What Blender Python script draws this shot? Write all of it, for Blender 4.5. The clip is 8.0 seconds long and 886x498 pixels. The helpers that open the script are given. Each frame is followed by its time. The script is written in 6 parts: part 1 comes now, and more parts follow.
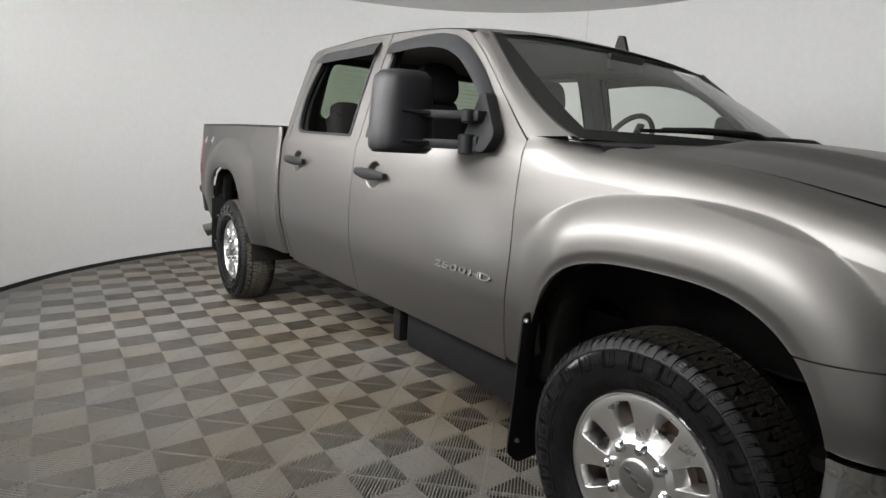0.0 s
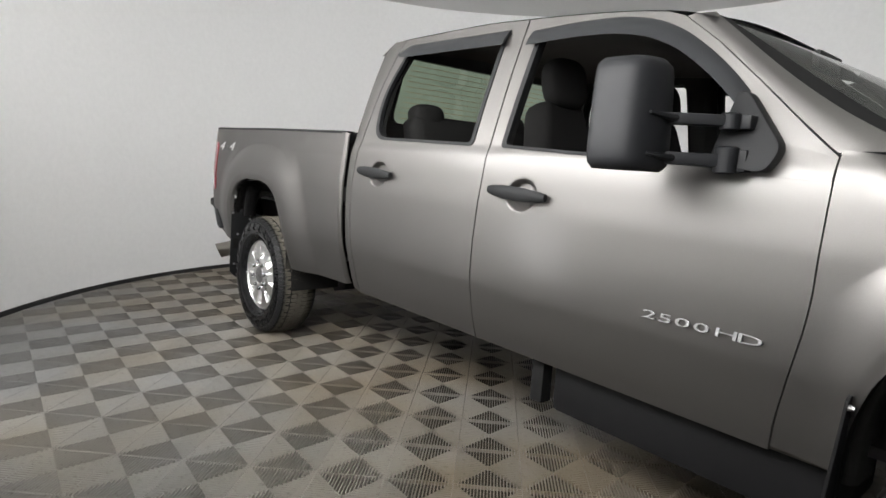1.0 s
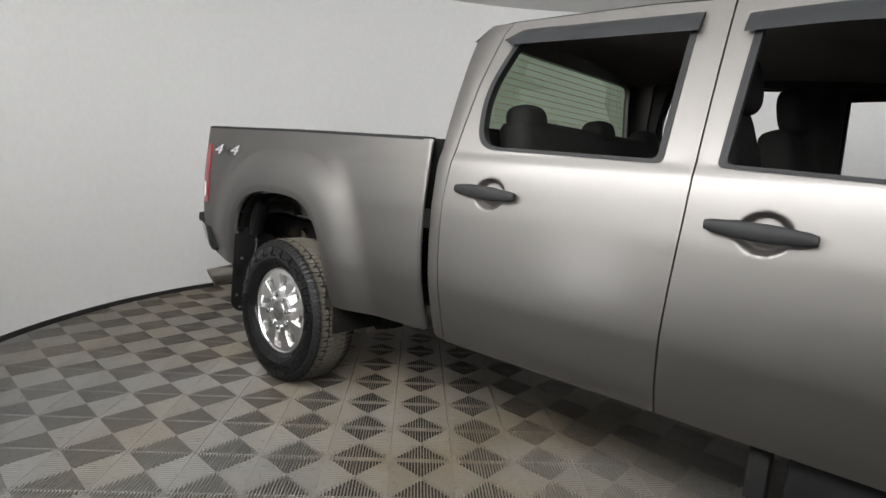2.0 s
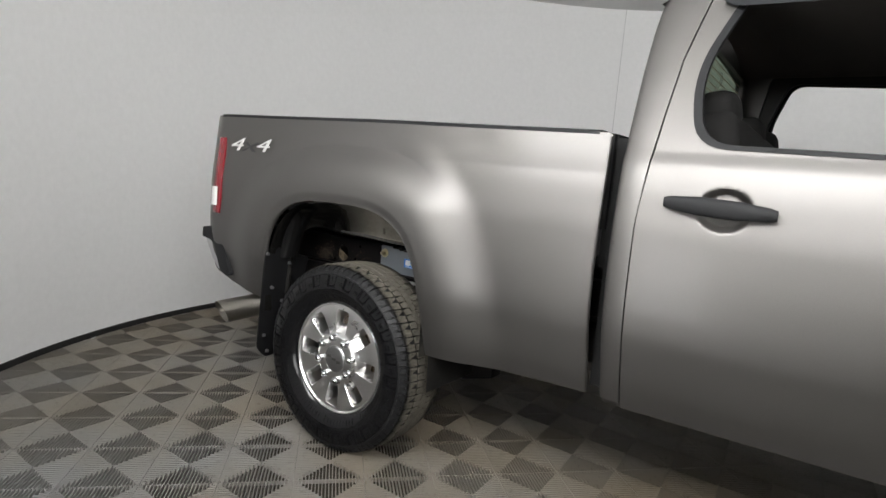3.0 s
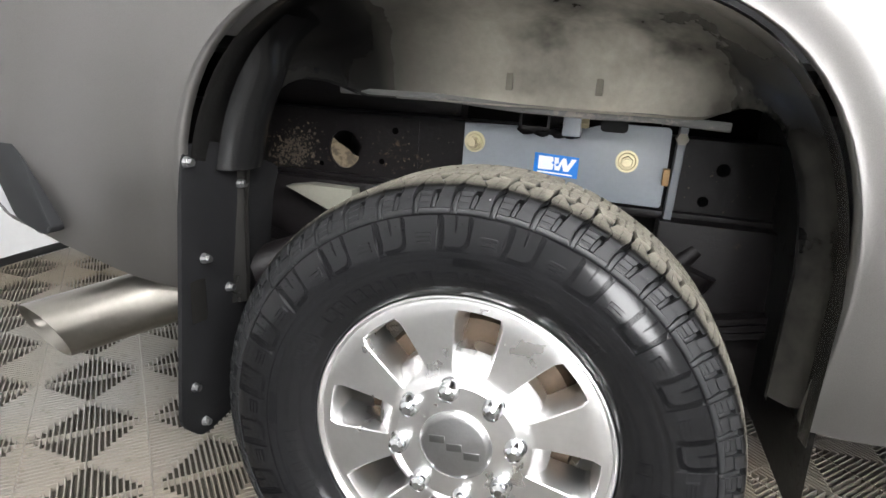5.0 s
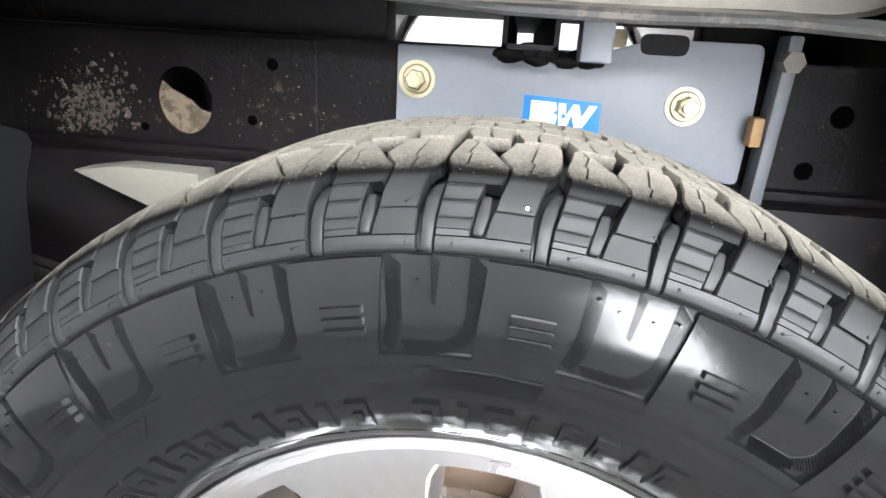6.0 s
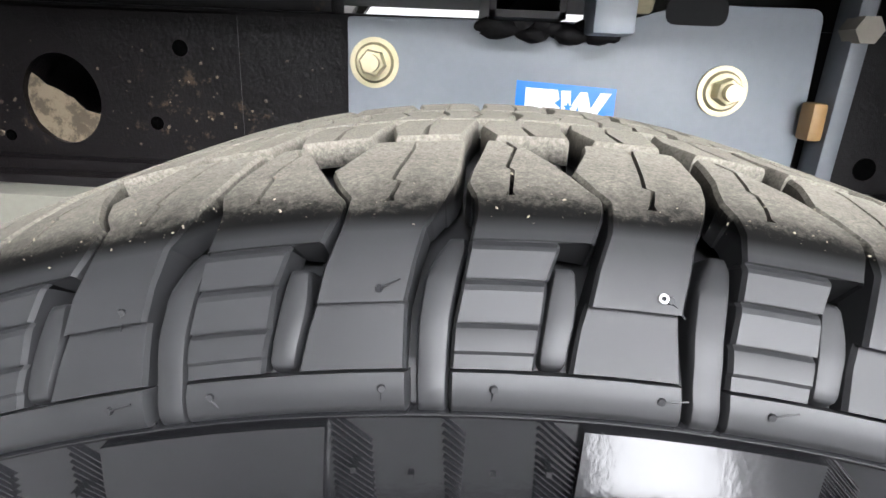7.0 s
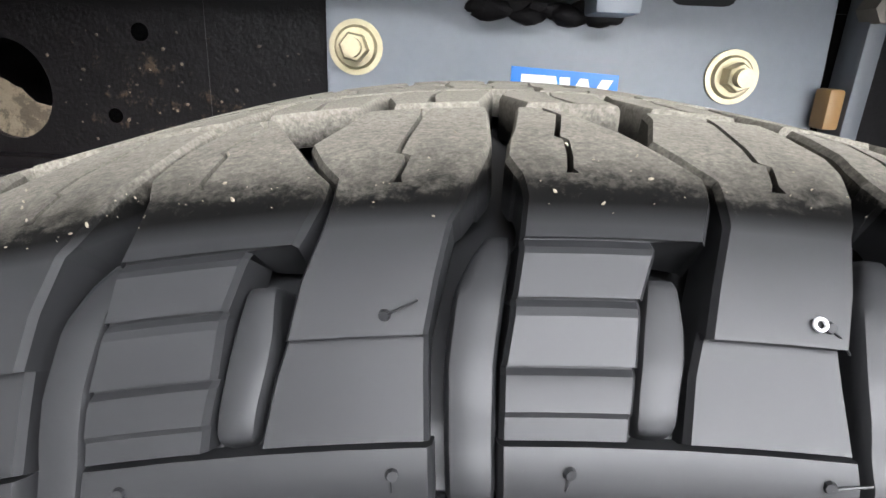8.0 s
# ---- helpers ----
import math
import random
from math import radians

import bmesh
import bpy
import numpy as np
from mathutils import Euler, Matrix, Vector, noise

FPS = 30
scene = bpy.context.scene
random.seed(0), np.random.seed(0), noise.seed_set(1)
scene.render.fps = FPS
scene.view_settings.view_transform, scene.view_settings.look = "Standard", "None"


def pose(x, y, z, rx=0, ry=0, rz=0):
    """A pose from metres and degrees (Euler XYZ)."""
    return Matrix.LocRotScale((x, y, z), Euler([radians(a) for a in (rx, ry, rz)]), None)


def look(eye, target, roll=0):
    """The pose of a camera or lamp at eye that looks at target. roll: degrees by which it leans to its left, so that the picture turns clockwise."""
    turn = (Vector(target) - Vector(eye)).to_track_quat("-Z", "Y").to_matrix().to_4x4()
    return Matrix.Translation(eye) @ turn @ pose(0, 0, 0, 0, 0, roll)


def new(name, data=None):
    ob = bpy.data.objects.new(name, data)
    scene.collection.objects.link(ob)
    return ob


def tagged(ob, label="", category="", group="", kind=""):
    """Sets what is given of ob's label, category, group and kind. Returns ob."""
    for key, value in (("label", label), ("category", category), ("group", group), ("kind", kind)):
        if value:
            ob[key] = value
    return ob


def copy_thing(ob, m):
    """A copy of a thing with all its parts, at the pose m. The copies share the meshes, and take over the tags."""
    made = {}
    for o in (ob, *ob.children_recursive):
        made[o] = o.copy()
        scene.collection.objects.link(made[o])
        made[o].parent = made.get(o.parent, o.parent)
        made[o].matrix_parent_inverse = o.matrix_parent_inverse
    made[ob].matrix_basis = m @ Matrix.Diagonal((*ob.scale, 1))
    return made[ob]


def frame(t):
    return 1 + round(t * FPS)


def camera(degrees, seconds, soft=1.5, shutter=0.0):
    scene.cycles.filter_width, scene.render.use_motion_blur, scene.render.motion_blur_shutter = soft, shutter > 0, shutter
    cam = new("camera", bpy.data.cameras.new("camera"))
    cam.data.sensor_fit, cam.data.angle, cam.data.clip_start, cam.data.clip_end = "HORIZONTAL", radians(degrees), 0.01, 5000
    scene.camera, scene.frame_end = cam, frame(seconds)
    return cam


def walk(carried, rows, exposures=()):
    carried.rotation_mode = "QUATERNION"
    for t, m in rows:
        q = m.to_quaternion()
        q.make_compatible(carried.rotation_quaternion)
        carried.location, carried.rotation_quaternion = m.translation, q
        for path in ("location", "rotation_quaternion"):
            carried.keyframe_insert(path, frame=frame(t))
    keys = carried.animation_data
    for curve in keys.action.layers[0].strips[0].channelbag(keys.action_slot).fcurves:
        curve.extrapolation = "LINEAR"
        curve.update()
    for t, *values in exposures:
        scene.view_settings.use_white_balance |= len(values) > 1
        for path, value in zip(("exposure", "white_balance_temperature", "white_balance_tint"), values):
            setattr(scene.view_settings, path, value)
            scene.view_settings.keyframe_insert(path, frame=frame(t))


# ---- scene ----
cam = camera(74.3, 8.0)
PATH = [
    (0, (4.786, -2.274, 1.26), (3.183, -1.123, 0.934), 2.9),
    (0.5, (4.336, -2.429, 1.247), (2.775, -1.213, 0.952), 3.3),
    (1, (3.822, -2.556, 1.235), (2.315, -1.274, 0.948), 3.7),
    (1.5, (3.326, -2.702, 1.232), (1.916, -1.308, 0.97), 4.7),
    (1.7, (3.117, -2.684, 1.26), (1.729, -1.27, 0.984), 4.1),
    (2.8, (1.867, -2.775, 1.215), (0.735, -1.144, 0.974), 5.6),
    (3, (1.68, -2.682, 1.193), (0.563, -1.041, 0.95), 4.9),
    (3.5, (1.153, -2.536, 1.138), (0.161, -0.826, 0.831), 4.7),
    (4, (0.762, -2.272, 1.046), (-0.086, -0.505, 0.649), 3.9),
    (4.5, (0.404, -1.986, 1.003), (-0.271, -0.174, 0.493), 3.8),
    (4.7, (0.287, -1.872, 0.967), (-0.328, -0.041, 0.447), 3.8),
    (5.8, (0.041, -1.285, 0.859), (-0.214, 0.59, 0.213), 3.5),
    (6, (0.014, -1.225, 0.847), (-0.189, 0.656, 0.198), 3.3),
    (6.5, (-0.011, -1.121, 0.828), (-0.124, 0.77, 0.186), 3.0),
    (7, (-0.017, -1.07, 0.824), (-0.08, 0.825, 0.185), 2.4),
    (7.5, (-0.022, -1.046, 0.816), (-0.048, 0.851, 0.182), 2.4),
    (8, (-0.026, -1.031, 0.811), (-0.023, 0.866, 0.177), 2.3),
]
walk(cam, [(t, look(eye, target, roll)) for t, eye, target, roll in PATH], exposures=[(0.0, 0.25, 6500, 10), (1.5, 0.18, 6500, 10), (3.0, 0.02, 6500, 10), (3.5, 0.02, 6500, 10), (4.0, 0.09, 6450, 10), (4.5, 0.64, 6400, 10), (4.7, 0.98, 6400, 10), (5.8, 2.36, 6150, 12), (6.4, 2.26, 6150, 12), (7.0, 2.10, 6150, 12), (8.0, 1.92, 6150, 12)])

# ---- world and lamps ----
world = bpy.data.worlds.new("booth_world")
scene.world = world
world.use_nodes = True
world.node_tree.nodes["Background"].inputs[0].default_value = (0.9, 0.95, 1.0, 1)
world.node_tree.nodes["Background"].inputs[1].default_value = 0.05
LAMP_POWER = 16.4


# ---- materials ----
def nodes_of(name):
    m = bpy.data.materials.new(name)
    m.use_nodes = True
    nt = m.node_tree
    return m, nt, nt.nodes["Principled BSDF"]


def add(nt, kind, **values):
    n = nt.nodes.new(kind)
    for k, v in values.items():
        n.inputs[k].default_value = v
    return n


def noise_fac(nt, scale, detail=4.0, rough=0.6, coord="Object"):
    tc = nt.nodes.new("ShaderNodeTexCoord")
    n = add(nt, "ShaderNodeTexNoise", Scale=scale, Detail=detail, Roughness=rough)
    nt.links.new(tc.outputs[coord], n.inputs["Vector"])
    return n.outputs["Fac"]


def ramp(nt, fac, stops):
    r = nt.nodes.new("ShaderNodeValToRGB")
    el = r.color_ramp.elements
    while len(el) < len(stops):
        el.new(0.5)
    for e, (p, c) in zip(el, stops):
        e.position, e.color = p, (*c, 1)
    nt.links.new(fac, r.inputs[0])
    return r.outputs["Color"]


def mix(nt, fac, a, b):
    m = nt.nodes.new("ShaderNodeMix")
    m.data_type = "RGBA"
    if isinstance(fac, float):
        m.inputs[0].default_value = fac
    else:
        nt.links.new(fac, m.inputs[0])
    for k, v in ((6, a), (7, b)):
        if isinstance(v, tuple):
            m.inputs[k].default_value = (*v, 1)
        else:
            nt.links.new(v, m.inputs[k])
    return m.outputs[2]


def bump(nt, bsdf, fac, strength=0.2, distance=0.002):
    b = add(nt, "ShaderNodeBump", Strength=strength, Distance=distance)
    nt.links.new(fac, b.inputs["Height"])
    nt.links.new(b.outputs["Normal"], bsdf.inputs["Normal"])


def surface(name, dark, light, rough=0.5, metal=0.0, scale=3.0, fine=60.0, relief=0.1, coat=0.0, spread=0.12, spec=0.5):
    """A plain surface with blotches at two scales, uneven gloss and fine relief."""
    m, nt, b = nodes_of(name)
    big, small = noise_fac(nt, scale), noise_fac(nt, fine, 3.0)
    c = mix(nt, big, dark, light)
    c2 = mix(nt, small, tuple(v * 0.88 for v in dark), tuple(min(1, v * 1.08) for v in light))
    nt.links.new(mix(nt, 0.4, c, c2), b.inputs["Base Color"])
    r = nt.nodes.new("ShaderNodeMapRange")
    r.inputs[3].default_value, r.inputs[4].default_value = max(0.02, rough - spread), min(1, rough + spread)
    nt.links.new(big, r.inputs[0])
    nt.links.new(r.outputs[0], b.inputs["Roughness"])
    b.inputs["Metallic"].default_value = metal
    b.inputs["Specular IOR Level"].default_value = spec
    b.inputs["Coat Weight"].default_value = coat
    b.inputs["Coat Roughness"].default_value = 0.06
    if relief:
        bump(nt, b, small, relief, 0.002)
    return m


JOINT = surface("wall_joint", (0.46, 0.46, 0.46), (0.54, 0.54, 0.54), 0.7, relief=0)
WALL = surface("wall_paint", (0.79, 0.79, 0.79), (0.845, 0.845, 0.84), 0.75, scale=0.7, fine=25, relief=0.04)
CEIL = surface("ceiling_paint", (0.62, 0.62, 0.61), (0.68, 0.68, 0.67), 0.8, scale=0.8, fine=30, relief=0.04)
BLACK_STRIP = surface("black_strip", (0.012, 0.012, 0.012), (0.02, 0.02, 0.02), 0.6)
SUBFLOOR = surface("slot_floor", (0.035, 0.031, 0.025), (0.062, 0.055, 0.045), 0.95, spec=0.1)
PLASTIC = surface("black_plastic", (0.008, 0.0083, 0.009), (0.013, 0.0135, 0.0145), 0.58, scale=6, fine=500, relief=0.15, spec=0.22)
SMOOTH_PLASTIC = surface("smooth_plastic", (0.009, 0.0095, 0.011), (0.013, 0.0135, 0.015), 0.5, scale=6, fine=300, relief=0.05, spec=0.22)
VISOR = surface("smoked_visor", (0.011, 0.012, 0.0135), (0.015, 0.016, 0.0175), 0.36, scale=6, fine=200, relief=0.0, spec=0.32)
GAP = surface("shut_line", (0.006, 0.006, 0.006), (0.01, 0.01, 0.01), 0.7, relief=0, spec=0.2)
HOLE_BLACK = surface("hole_black", (0.001, 0.001, 0.001), (0.002, 0.002, 0.002), 1.0, relief=0, spec=0.0)
FLAP = surface("flap_rubber", (0.004, 0.004, 0.0045), (0.007, 0.007, 0.0075), 0.6, scale=8, fine=150, relief=0.1, spec=0.2)
CHROME = surface("chrome", (0.55, 0.56, 0.57), (0.62, 0.63, 0.64), 0.1, metal=1.0, scale=8, relief=0.0, spread=0.05)
BRIGHT = surface("bright_trim", (0.17, 0.17, 0.17), (0.26, 0.26, 0.26), 0.3, metal=1.0, scale=8, relief=0.0, spread=0.05)
ALLOY = surface("polished_alloy", (0.74, 0.735, 0.73), (0.84, 0.835, 0.83), 0.29, metal=1.0, scale=9, fine=90, relief=0.05, spread=0.07)
STEEL_TIP = surface("exhaust_steel", (0.17, 0.158, 0.138), (0.26, 0.245, 0.22), 0.38, metal=1.0, scale=12, fine=80, relief=0.08)
SOOT = surface("soot", (0.012, 0.009, 0.006), (0.035, 0.024, 0.015), 0.9, scale=20)
PLATE = surface("grey_painted_steel", (0.165, 0.181, 0.202), (0.205, 0.221, 0.243), 0.42, scale=10, fine=120, relief=0.05)
ZINC = surface("zinc_bolt", (0.44, 0.38, 0.24), (0.60, 0.55, 0.38), 0.5, metal=0.9, scale=60, fine=300)
BOLT = surface("steel_bolt", (0.22, 0.22, 0.22), (0.34, 0.34, 0.34), 0.45, metal=1.0, scale=60)
STRAP = surface("grey_strap", (0.07, 0.077, 0.085), (0.11, 0.118, 0.13), 0.5, scale=14)
CAP = surface("brushed_cap", (0.29, 0.29, 0.29), (0.38, 0.38, 0.38), 0.36, metal=1.0, scale=30, fine=200)
BRASS = surface("brown_plug", (0.20, 0.11, 0.035), (0.32, 0.19, 0.07), 0.5, scale=40)
RUSTDISC = surface("brake_iron", (0.05, 0.035, 0.025), (0.16, 0.11, 0.07), 0.7, metal=0.3, scale=25, fine=150)
TAN = surface("dusty_spring", (0.13, 0.118, 0.095), (0.20, 0.183, 0.152), 0.8, scale=15, fine=150)
HANGER = surface("dusty_hanger", (0.085, 0.082, 0.066), (0.125, 0.121, 0.098), 0.8, scale=15, fine=150)
FABRIC = surface("seat_cloth", (0.008, 0.008, 0.008), (0.015, 0.0145, 0.014), 0.9, scale=10, fine=600, relief=0.3, spec=0.15)
TRIM = surface("cabin_plastic", (0.012, 0.012, 0.012), (0.02, 0.02, 0.019), 0.75, scale=8, fine=400)
HEADLINER = surface("headliner", (0.105, 0.090, 0.080), (0.145, 0.126, 0.113), 0.95, scale=10, fine=500)
STICKER = surface("blue_sticker", (0.008, 0.16, 0.58), (0.010, 0.19, 0.64), 0.35, relief=0)
INK = surface("white_print", (0.80, 0.80, 0.80), (0.88, 0.88, 0.88), 0.4, relief=0)
DECAL = surface("silver_decal", (0.46, 0.46, 0.455), (0.56, 0.56, 0.55), 0.35, relief=0)
DECAL_DARK = surface("grey_decal", (0.02, 0.02, 0.02), (0.04, 0.04, 0.04), 0.4, relief=0)
REVERSE = surface("white_lens", (0.72, 0.72, 0.70), (0.8, 0.8, 0.78), 0.15, relief=0, coat=1)
REDLENS = surface("red_lens", (0.150, 0.003, 0.009), (0.195, 0.005, 0.013), 0.16, scale=12, fine=60, relief=0.02, coat=0.3)
LIGHTRUB = surface("worn_white", (0.28, 0.28, 0.28), (0.50, 0.50, 0.50), 0.5, scale=600)


def car_paint():
    m, nt, b = nodes_of("grey_metallic_paint")
    flake = noise_fac(nt, 900.0, 1.0)
    film = noise_fac(nt, 1.6, 5.0)
    c = mix(nt, film, (0.121, 0.116, 0.111), (0.139, 0.1335, 0.1285))
    nt.links.new(mix(nt, flake, c, (0.174, 0.167, 0.161)), b.inputs["Base Color"])
    b.inputs["Metallic"].default_value = 1.0
    r = nt.nodes.new("ShaderNodeMapRange")
    r.inputs[3].default_value, r.inputs[4].default_value = 0.46, 0.54
    nt.links.new(film, r.inputs[0])
    nt.links.new(r.outputs[0], b.inputs["Roughness"])
    b.inputs["Coat Weight"].default_value = 0.28
    b.inputs["Coat Roughness"].default_value = 0.17
    bump(nt, b, noise_fac(nt, 160.0, 2.0), 0.02, 0.001)
    return m


PAINT = car_paint()


def tile_plastic():
    m, nt, b = nodes_of("tile_plastic")
    geo = nt.nodes.new("ShaderNodeNewGeometry")
    info = nt.nodes.new("ShaderNodeObjectInfo")
    n1, n2 = add(nt, "ShaderNodeTexNoise", Scale=1.1, Detail=5.0), add(nt, "ShaderNodeTexNoise", Scale=38.0, Detail=4.0)
    for n in (n1, n2):
        nt.links.new(geo.outputs["Position"], n.inputs["Vector"])
    # more brown grime where the wheels roll in
    sep = nt.nodes.new("ShaderNodeSeparateXYZ")
    nt.links.new(geo.outputs["Position"], sep.inputs[0])
    lane = nt.nodes.new("ShaderNodeMapRange")
    for k, v in enumerate((-2.3, -1.0, -0.09, 0.11)):
        lane.inputs[k + 1].default_value = v
    nt.links.new(sep.outputs[1], lane.inputs[0])
    grime = nt.nodes.new("ShaderNodeMath")
    nt.links.new(n1.outputs["Fac"], grime.inputs[0])
    nt.links.new(lane.outputs[0], grime.inputs[1])
    dirt = ramp(nt, grime.outputs[0], [(0.35, (0.190, 0.187, 0.183)), (0.56, (0.194, 0.179, 0.155)), (0.74, (0.172, 0.144, 0.106))])
    spots = ramp(nt, n2.outputs["Fac"], [(0.25, (0.55, 0.52, 0.47)), (0.42, (1, 1, 1)), (1.0, (1.0, 1.0, 1.0))])
    mul = nt.nodes.new("ShaderNodeMix")
    mul.data_type, mul.blend_type = "RGBA", "MULTIPLY"
    mul.inputs[0].default_value = 0.7
    nt.links.new(dirt, mul.inputs[6])
    nt.links.new(spots, mul.inputs[7])
    vary = nt.nodes.new("ShaderNodeHueSaturation")
    rng = nt.nodes.new("ShaderNodeMapRange")
    rng.inputs[3].default_value, rng.inputs[4].default_value = 0.92, 1.06
    nt.links.new(info.outputs["Random"], rng.inputs[0])
    nt.links.new(rng.outputs[0], vary.inputs["Value"])
    nt.links.new(mul.outputs[2], vary.inputs["Color"])
    nt.links.new(vary.outputs[0], b.inputs["Base Color"])
    b.inputs["Roughness"].default_value = 0.5
    bump(nt, b, n2.outputs["Fac"], 0.15, 0.001)
    return m


TILE = tile_plastic()


def tyre_rubber(name, dusty):
    """Rubber whose outer face carries dry road dust, by the distance from the axle and a noise edge."""
    m, nt, b = nodes_of(name)
    tc = nt.nodes.new("ShaderNodeTexCoord")
    sep = nt.nodes.new("ShaderNodeSeparateXYZ")
    nt.links.new(tc.outputs["Object"], sep.inputs[0])
    flat = nt.nodes.new("ShaderNodeCombineXYZ")
    nt.links.new(sep.outputs[0], flat.inputs[0])
    nt.links.new(sep.outputs[2], flat.inputs[2])
    ln = nt.nodes.new("ShaderNodeVectorMath")
    ln.operation = "LENGTH"
    nt.links.new(flat.outputs[0], ln.inputs[0])
    big, small = noise_fac(nt, 22.0, 6.0), noise_fac(nt, 420.0, 6.0, 0.8)
    wob = nt.nodes.new("ShaderNodeMath")
    wob.operation, wob.inputs[1].default_value = "MULTIPLY_ADD", 0.009
    nt.links.new(small, wob.inputs[0])
    nt.links.new(ln.outputs["Value"], wob.inputs[2])
    rag = nt.nodes.new("ShaderNodeMath")
    rag.operation, rag.inputs[1].default_value = "MULTIPLY_ADD", 0.010
    nt.links.new(big, rag.inputs[0])
    nt.links.new(wob.outputs[0], rag.inputs[2])
    edge = nt.nodes.new("ShaderNodeMapRange")
    edge.inputs[1].default_value, edge.inputs[2].default_value = 0.4024, 0.4108
    edge.inputs[4].default_value = dusty
    nt.links.new(rag.outputs[0], edge.inputs[0])
    # near-black, duller rubber beyond this radius, slightly lighter rubber on the sides
    shoulder_mix = nt.nodes.new("ShaderNodeMapRange")
    shoulder_mix.inputs[1].default_value, shoulder_mix.inputs[2].default_value = 0.3892, 0.3916
    nt.links.new(ln.outputs["Value"], shoulder_mix.inputs[0])
    rubber = mix(nt, shoulder_mix.outputs[0], mix(nt, big, (0.0072, 0.0073, 0.0077), (0.0142, 0.0144, 0.0152)), (0.0028, 0.0027, 0.0026))
    grit = noise_fac(nt, 1100.0, 4.0, 0.75)
    dust = mix(nt, ramp(nt, grit, [(0.16, (0, 0, 0)), (0.84, (1, 1, 1))]), (0.042, 0.039, 0.032), (0.228, 0.211, 0.177))
    nt.links.new(mix(nt, edge.outputs[0], rubber, dust), b.inputs["Base Color"])
    rr = nt.nodes.new("ShaderNodeMapRange")
    rr.inputs[3].default_value, rr.inputs[4].default_value = 0.46, 0.95
    sheen = nt.nodes.new("ShaderNodeMapRange")
    sheen.inputs[3].default_value, sheen.inputs[4].default_value = 0.20, 0.05
    nt.links.new(shoulder_mix.outputs[0], sheen.inputs[0])
    nt.links.new(sheen.outputs[0], b.inputs["Specular IOR Level"])
    nt.links.new(edge.outputs[0], rr.inputs[0])
    nt.links.new(rr.outputs[0], b.inputs["Roughness"])
    fine = nt.nodes.new("ShaderNodeMath")
    fine.operation = "MULTIPLY"
    nt.links.new(grit, fine.inputs[0])
    nt.links.new(edge.outputs[0], fine.inputs[1])
    bump(nt, b, fine.outputs[0], 0.26, 0.0012)
    return m


RUBBER = tyre_rubber("tyre_rubber", 0.95)
CLEAN_RUBBER = tyre_rubber("clean_tyre_rubber", 0.10)


def dressed_rubber():
    m, nt, b = nodes_of("dressed_sidewall")
    big, small = noise_fac(nt, 18.0, 5.0), noise_fac(nt, 150.0, 4.0)
    nt.links.new(mix(nt, big, (0.004, 0.004, 0.0044), (0.007, 0.007, 0.0077)), b.inputs["Base Color"])
    rr = nt.nodes.new("ShaderNodeMapRange")
    rr.inputs[3].default_value, rr.inputs[4].default_value = 0.09, 0.18
    nt.links.new(big, rr.inputs[0])
    nt.links.new(rr.outputs[0], b.inputs["Roughness"])
    b.inputs["Specular IOR Level"].default_value = 0.37
    bump(nt, b, small, 0.08, 0.001)
    return m


SIDEWALL = dressed_rubber()


def dirty_metal(name, base, dirt, amount, rough, spec=0.5):
    """Dark underbody metal or plastic with crusts of pale dried mud and rust."""
    m, nt, b = nodes_of(name)
    big, small = noise_fac(nt, 7.0, 6.0), noise_fac(nt, 70.0, 6.0, 0.75)
    mul = nt.nodes.new("ShaderNodeMath")
    mul.operation = "MULTIPLY"
    nt.links.new(big, mul.inputs[0])
    nt.links.new(small, mul.inputs[1])
    edge = nt.nodes.new("ShaderNodeMapRange")
    b.inputs["Specular IOR Level"].default_value = spec
    edge.inputs[1].default_value, edge.inputs[2].default_value = 0.40 - amount, 0.46 - amount
    nt.links.new(mul.outputs[0], edge.inputs[0])
    dark = mix(nt, big, tuple(v * 0.6 for v in base), tuple(v * 1.5 for v in base))
    nt.links.new(mix(nt, edge.outputs[0], dark, dirt), b.inputs["Base Color"])
    rr = nt.nodes.new("ShaderNodeMapRange")
    rr.inputs[3].default_value, rr.inputs[4].default_value = rough, 0.95
    nt.links.new(edge.outputs[0], rr.inputs[0])
    nt.links.new(rr.outputs[0], b.inputs["Roughness"])
    bump(nt, b, small, 0.5, 0.003)
    return m


FRAME_BLACK = dirty_metal("frame_coating", (0.0046, 0.0038, 0.0040), (0.055, 0.040, 0.027), 0.055, 0.46, 0.16)


